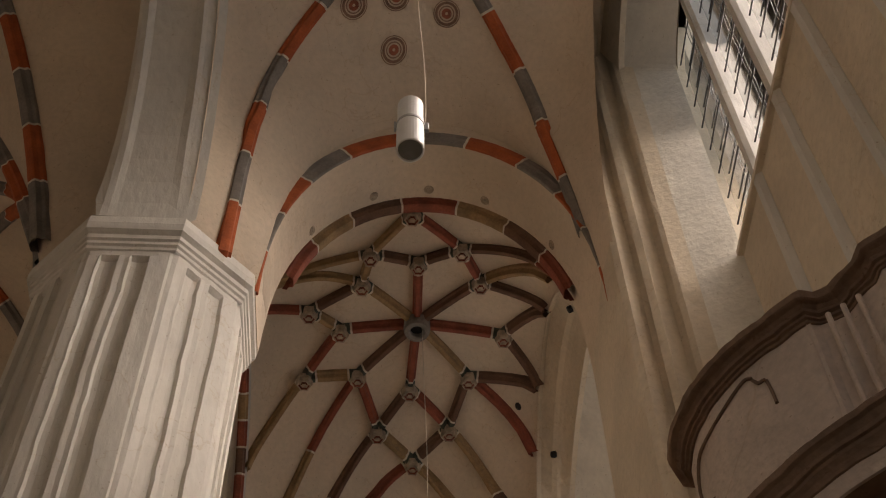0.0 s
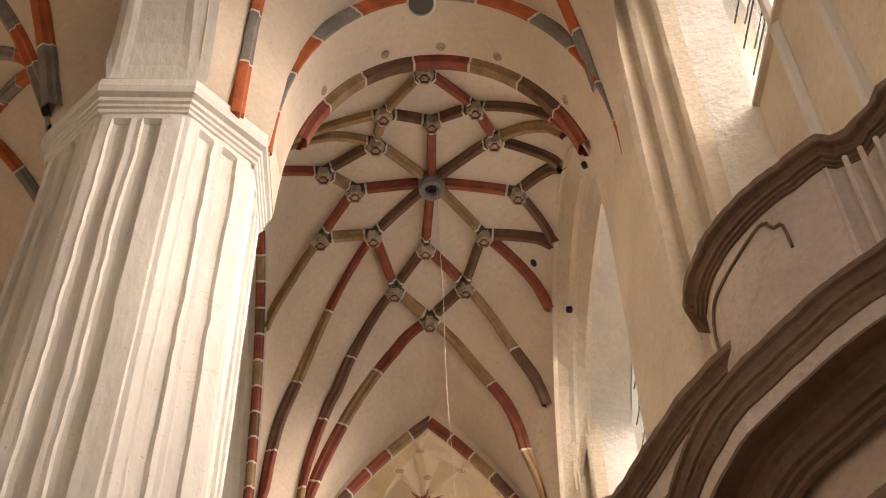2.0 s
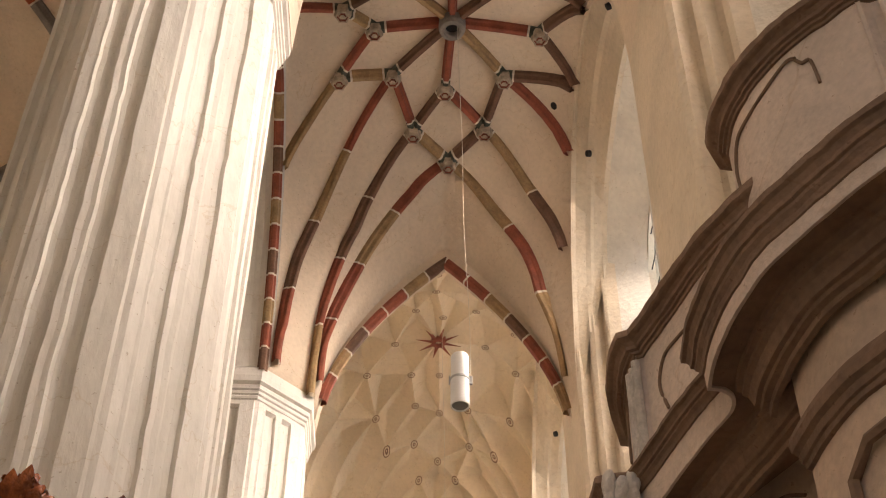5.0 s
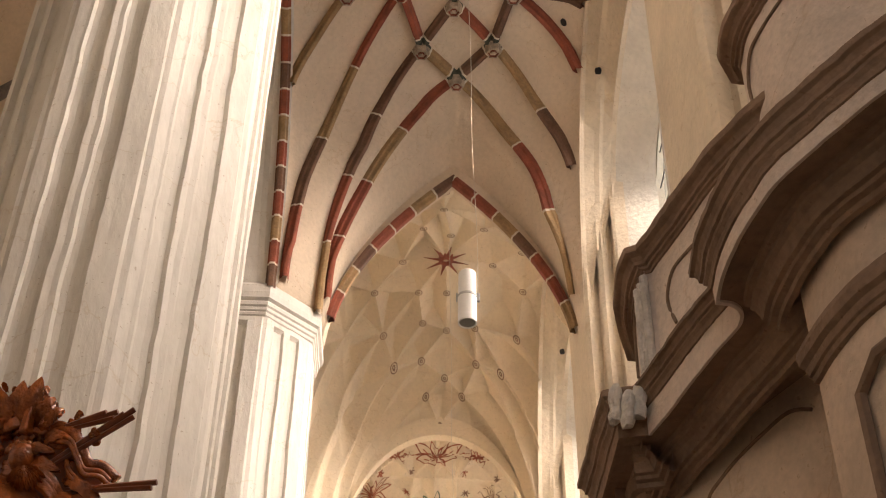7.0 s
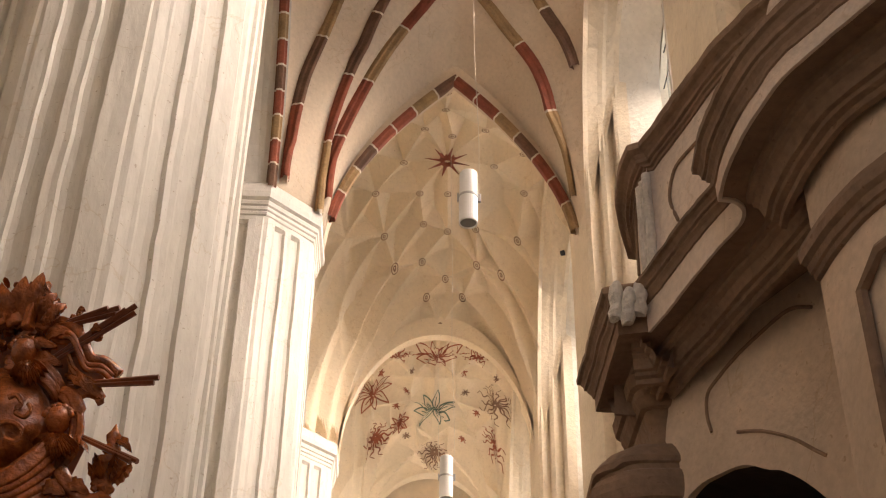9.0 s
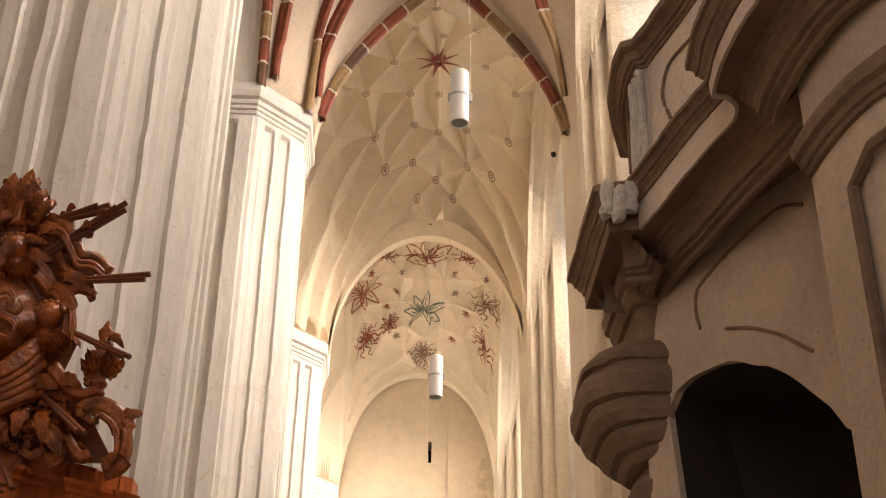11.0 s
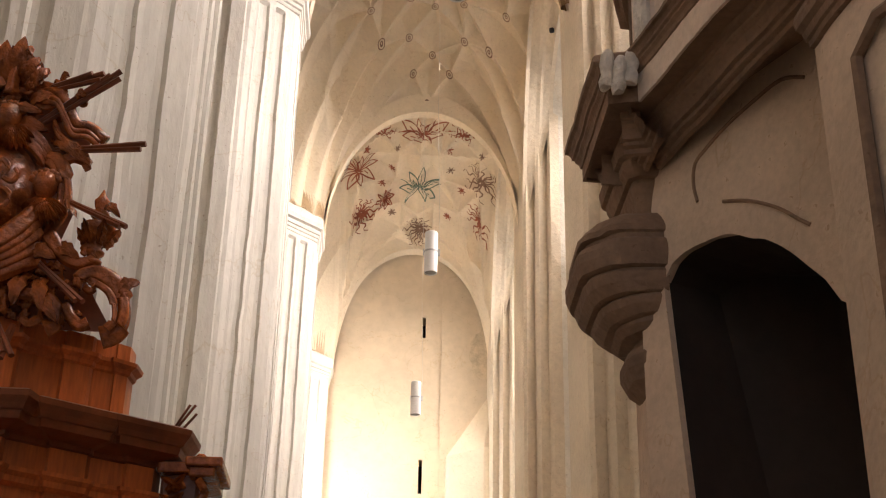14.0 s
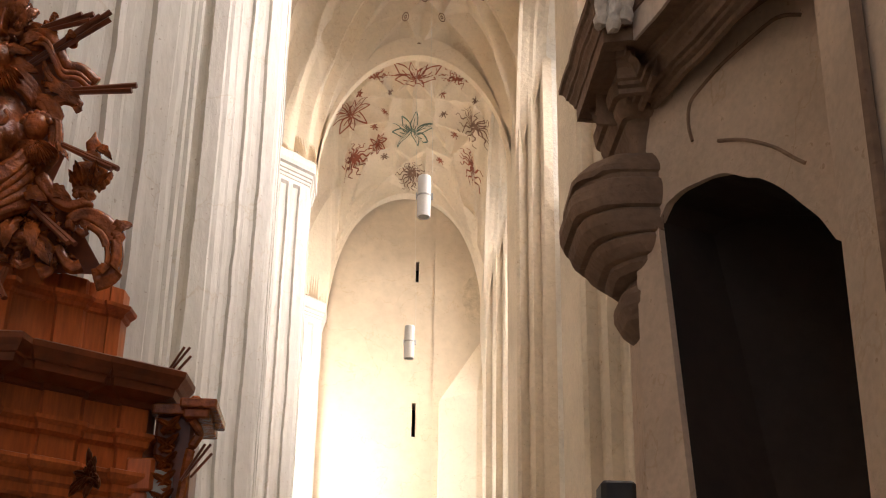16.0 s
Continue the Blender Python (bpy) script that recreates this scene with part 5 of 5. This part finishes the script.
vol = [scroll(0.62, 0.72, 0.28, 1.4, 3.4, 6.62, 0.026, 1, [(-0.1, 0.9), (0.15, 0.6)]), scroll(1.28, 0.78, 0.1, 1.2, 3.0, 6.66, 0.02),
       roll([(0.78, 3.3), (1.0, 3.6), (1.28, 3.78), (1.52, 3.72), (1.58, 3.56), (1.46, 3.48), (1.38, 3.56), (1.44, 3.63)], 0.036, 0.012),
       roll([(1.42, 4.2), (1.52, 4.26), (1.58, 4.16), (1.5, 4.02), (1.36, 4.06), (1.3, 4.22)], 0.014, 0.03), roll([(1.3, 4.22), (1.36, 4.02), (1.6, 3.94), (1.88, 4.08), (2.06, 4.36), (2.08, 4.7), (1.96, 4.96), (1.72, 5.06)], 0.032, 0.05),
       roll([(1.62, 4.12), (1.82, 4.26), (1.92, 4.5), (1.92, 4.75), (1.8, 4.9)], 0.014, 0.02, 6.54), roll([(0.3, 4.35), (0.55, 4.35), (0.72, 4.5), (0.7, 4.75), (0.52, 4.85), (0.42, 4.72), (0.5, 4.62)], 0.03, 0.012),
       roll([(0.62, 4.3), (0.85, 4.42), (0.98, 4.62), (0.96, 4.85), (0.8, 4.95)], 0.022, 0.04), roll([(1.1, 4.5), (1.2, 4.7), (1.35, 4.85), (1.5, 4.8)], 0.02, 0.03),
       roll([(-0.2, 2.0), (-0.05, 1.95), (0.05, 2.1), (-0.05, 2.25), (0.12, 2.35), (0.22, 2.2), (0.16, 2.1)], 0.014, 0.01, 6.46), roll([(-0.4, 2.5), (-0.1, 2.45), (0.1, 2.6), (0.0, 2.8), (-0.2, 2.75)], 0.014, 0.01, 6.45),
       scroll(-0.1, 4.45, 0.25, 1.5, 1.0, 6.6, 0.03, -1), scroll(-0.6, 0.4, 0.3, 1.5, 2.0, 6.6, 0.03), roll([(0.02, 0.7), (0.08, 0.3), (0.2, 0.0), (0.3, -0.15), (0.26, -0.28)], 0.05, 0.02), roll([(-0.2, 0.6), (-0.32, 0.35), (-0.5, 0.2), (-0.62, 0.35), (-0.5, 0.42)], 0.04, 0.015),
       roll([(0.3, 0.55), (0.42, 0.3), (0.52, 0.22), (0.58, 0.32)], 0.03, 0.018), roll([(0.95, 1.95), (1.15, 1.85), (1.35, 1.9), (1.42, 2.0), (1.34, 2.06)], 0.03, 0.02)]
for one in vol:
    part("scroll_carving", *one, CARVED, oak, smooth=True)
bits = [tube(smooth_path([cv(0.45, 0.62, 6.66), cv(0.85, 0.62, 6.6), cv(1.05, 0.95, 6.6), cv(1.2, 1.22, 6.62), cv(1.45, 1.28, 6.64), cv(1.72, 1.52, 6.66)], 5), r, 6) for r in (0.035,)]
bits += [tube(smooth_path([cv(0.5, 0.72 + o, 6.6), cv(0.82, 0.74 + o, 6.55), cv(0.98, 1.05 + o, 6.55), cv(1.12, 1.32 + o, 6.58), cv(1.4, 1.36 + o, 6.6), cv(1.6, 1.55 + o, 6.62)], 5), 0.016, 6) for o in (0.0, 0.1)]
bits += [tube(smooth_path([cv(0.8, 1.15 + o, 6.6), cv(0.9, 1.4 + o, 6.58), cv(1.1, 1.58 + o, 6.6)], 5), 0.014, 6) for o in (0.0, 0.1)]
part("broken_pediment", *merge(*bits), CARVED, oak, smooth=True)
for (u0, v0), (u1, v1), gaps in (((0.85, 1.72), (2.42, 1.54), (0, 0.09)), ((0.55, 1.22), (1.96, 0.12), (0, 0.11, -0.04)), ((0.75, 0.52), (1.66, 0.18), (0, 0.1, -0.06)), ((1.0, 2.62), (2.1, 3.1), (0, 0.05)),
                                 ((0.58, 3.72), (1.4, 4.45), (0, 0.07)), ((0.3, 4.9), (0.1, 5.45), (0, 0.08)), ((-0.1, 4.6), (0.28, 5.4), (0, 0.1)), ((-0.8, 0.2), (-1.4, -1.4), (0, 0.1))):
    d = Vector((u1 - u0, v1 - v0)).normalized()
    rods = []
    for q, g in enumerate(gaps):
        cut = 0.1 * q
        rods.append(tube([cv(u0 - d.y * g * 0.5, v0 + d.x * g * 0.5, 6.6), cv(u1 - d.y * g - d.x * cut, v1 + d.x * g - d.y * cut, 6.52)], [0.014, 0.02], 6, 0.8))
    for one in rods:
        part("ray", *one, WOOD_D, oak)
vase = cv(1.55, 3.85, 6.62)
urn = part("urn", *lathe([(r * 0.8, h * 0.68) for r, h in ((0.05, 0.02), (0.055, 0.05), (0.03, 0.08), (0.06, 0.11), (0.065, 0.13), (0.035, 0.17), (0.05, 0.22), (0.095, 0.28), (0.115, 0.33), (0.12, 0.36), (0.09, 0.375), (0.05, 0.39),
                    (0.04, 0.42), (0.065, 0.45), (0.06, 0.49), (0.035, 0.51), (0.05, 0.55), (0.055, 0.59), (0.03, 0.63), (0.015, 0.67), (0.004, 0.7))], 16, vase), CARVED, oak, smooth=True)
part("urn_leaf", *merge(*[leaf(vase + Vector((0.04 * math.cos(a), 0.04 * math.sin(a), 0.13)), vase + Vector((0.12 * math.cos(a), 0.12 * math.sin(a), 0.24)), 0.03, 0.02) for a in (0.2, 1.6, 3.0, 4.2, 5.2)]), CARVED, urn)
mask = []
for j in range(26):
    a = rnd.uniform(0, 6.28)
    r = rnd.uniform(0.02, 0.12)
    c = cv(1.72 + rnd.uniform(-0.05, 0.05), 8.15, 6.86)
    mask.append(leaf(c + Vector((0.3 * r * math.cos(a), -0.04, 0.3 * r * math.sin(a))), c + Vector((r * math.cos(a), -0.06, 1.5 * r * math.sin(a))), 0.022, 0.03, 5))
part("carved_foliage", *merge(*mask), WOOD_D, oak)

# carved side bracket beyond the altar, with its own rays
wing = thing("carved_bracket", "reddish-brown carved oak side bracket with pale moulded trim", "bracket")
part("board", *box(-1.14, -0.93, 7.15, 7.45, 0.3, 3.56, 0.02), WOOD_D, wing)
part("cap", *merge(box(-1.16, -0.96, 7.1, 7.5, 3.56, 3.62, 0.01), box(-0.98, -0.84, 7.05, 7.5, 3.53, 3.58, 0.01), box(-1.0, -0.80, 7.02, 7.5, 3.58, 3.63, 0.01), box(-0.96, -0.9, 7.1, 7.2, 3.63, 3.67, 0.02)), CARVED, wing, "pale reddish moulded cap")
trim = [tube(smooth_path([(-0.93, 7.1, 3.52), (-0.89, 7.1, 3.45), (-0.93, 7.1, 3.36), (-0.95, 7.1, 3.2), (-0.96, 7.1, 3.02), (-0.93, 7.1, 2.93), (-0.82, 7.1, 2.9)], 5), 0.026, 7)]
part("trim", *merge(*trim), CARVED, wing, "pale reddish curved trim")
orn = []
for j in range(9):
    z = 3.48 - 0.1 * j
    k = 10
    pts = [(-1.05 + 0.045 * (1 - 0.08 * q) * math.cos(q * 0.7 + j), 7.12, z + 0.045 * (1 - 0.08 * q) * math.sin(q * 0.7 + j)) for q in range(k)]
    orn.append(tube(pts, [0.014 - 0.0008 * q for q in range(k)], 6))
    orn.append(leaf((-1.1, 7.12, z - 0.02), (-1.0, 7.1, z + 0.07), 0.025, 0.02, 5))
    orn.append(leaf((-1.02, 7.12, z), (-1.13, 7.1, z + 0.05), 0.025, 0.02, 5))
for one in orn:
    part("scroll_ornament", *one, CARVED, wing)
for x, z in ((-1.1, 3.74), (-0.94, 3.2)):
    for dx, dz, ex, ez in ((0, 0, 0.13, 0.17), (0.03, 0, 0.14, 0.12), (-0.02, -0.02, 0.1, 0.17)):
        part("ray", *tube([(x + dx, 7.05, z + dz), (x + ex, 7.0, z + ez)], 0.008, 5), WOOD_D, wing)
orn = [leaf((-0.82 + 0.06 * j, 7.1, 2.9 - 0.02 * j), (-0.78 + 0.075 * j, 7.05, 2.97 - 0.035 * j), 0.03, 0.02, 5) for j in range(7)] + [tube([(-0.88, 7.1, 2.9), (-0.7, 7.1, 2.88), (-0.45, 7.1, 2.74), (-0.4, 7.1, 2.6)], 0.03, 7)]
part("leaf_arm", *merge(*orn), CARVED, wing)
wing.location = (-0.09, 0, 0.05)
tagged(part("loudspeaker", *lathe([(0.10, 2.4), (0.10, 3.04), (0.105, 3.045), (0.105, 3.06), (0.098, 3.065), (0.098, 3.29), (0.09, 3.30)], 24, (-1.19, 7.2, 0)), GREYM), "grey cylindrical column loudspeaker beside the oak altar", "loudspeaker")
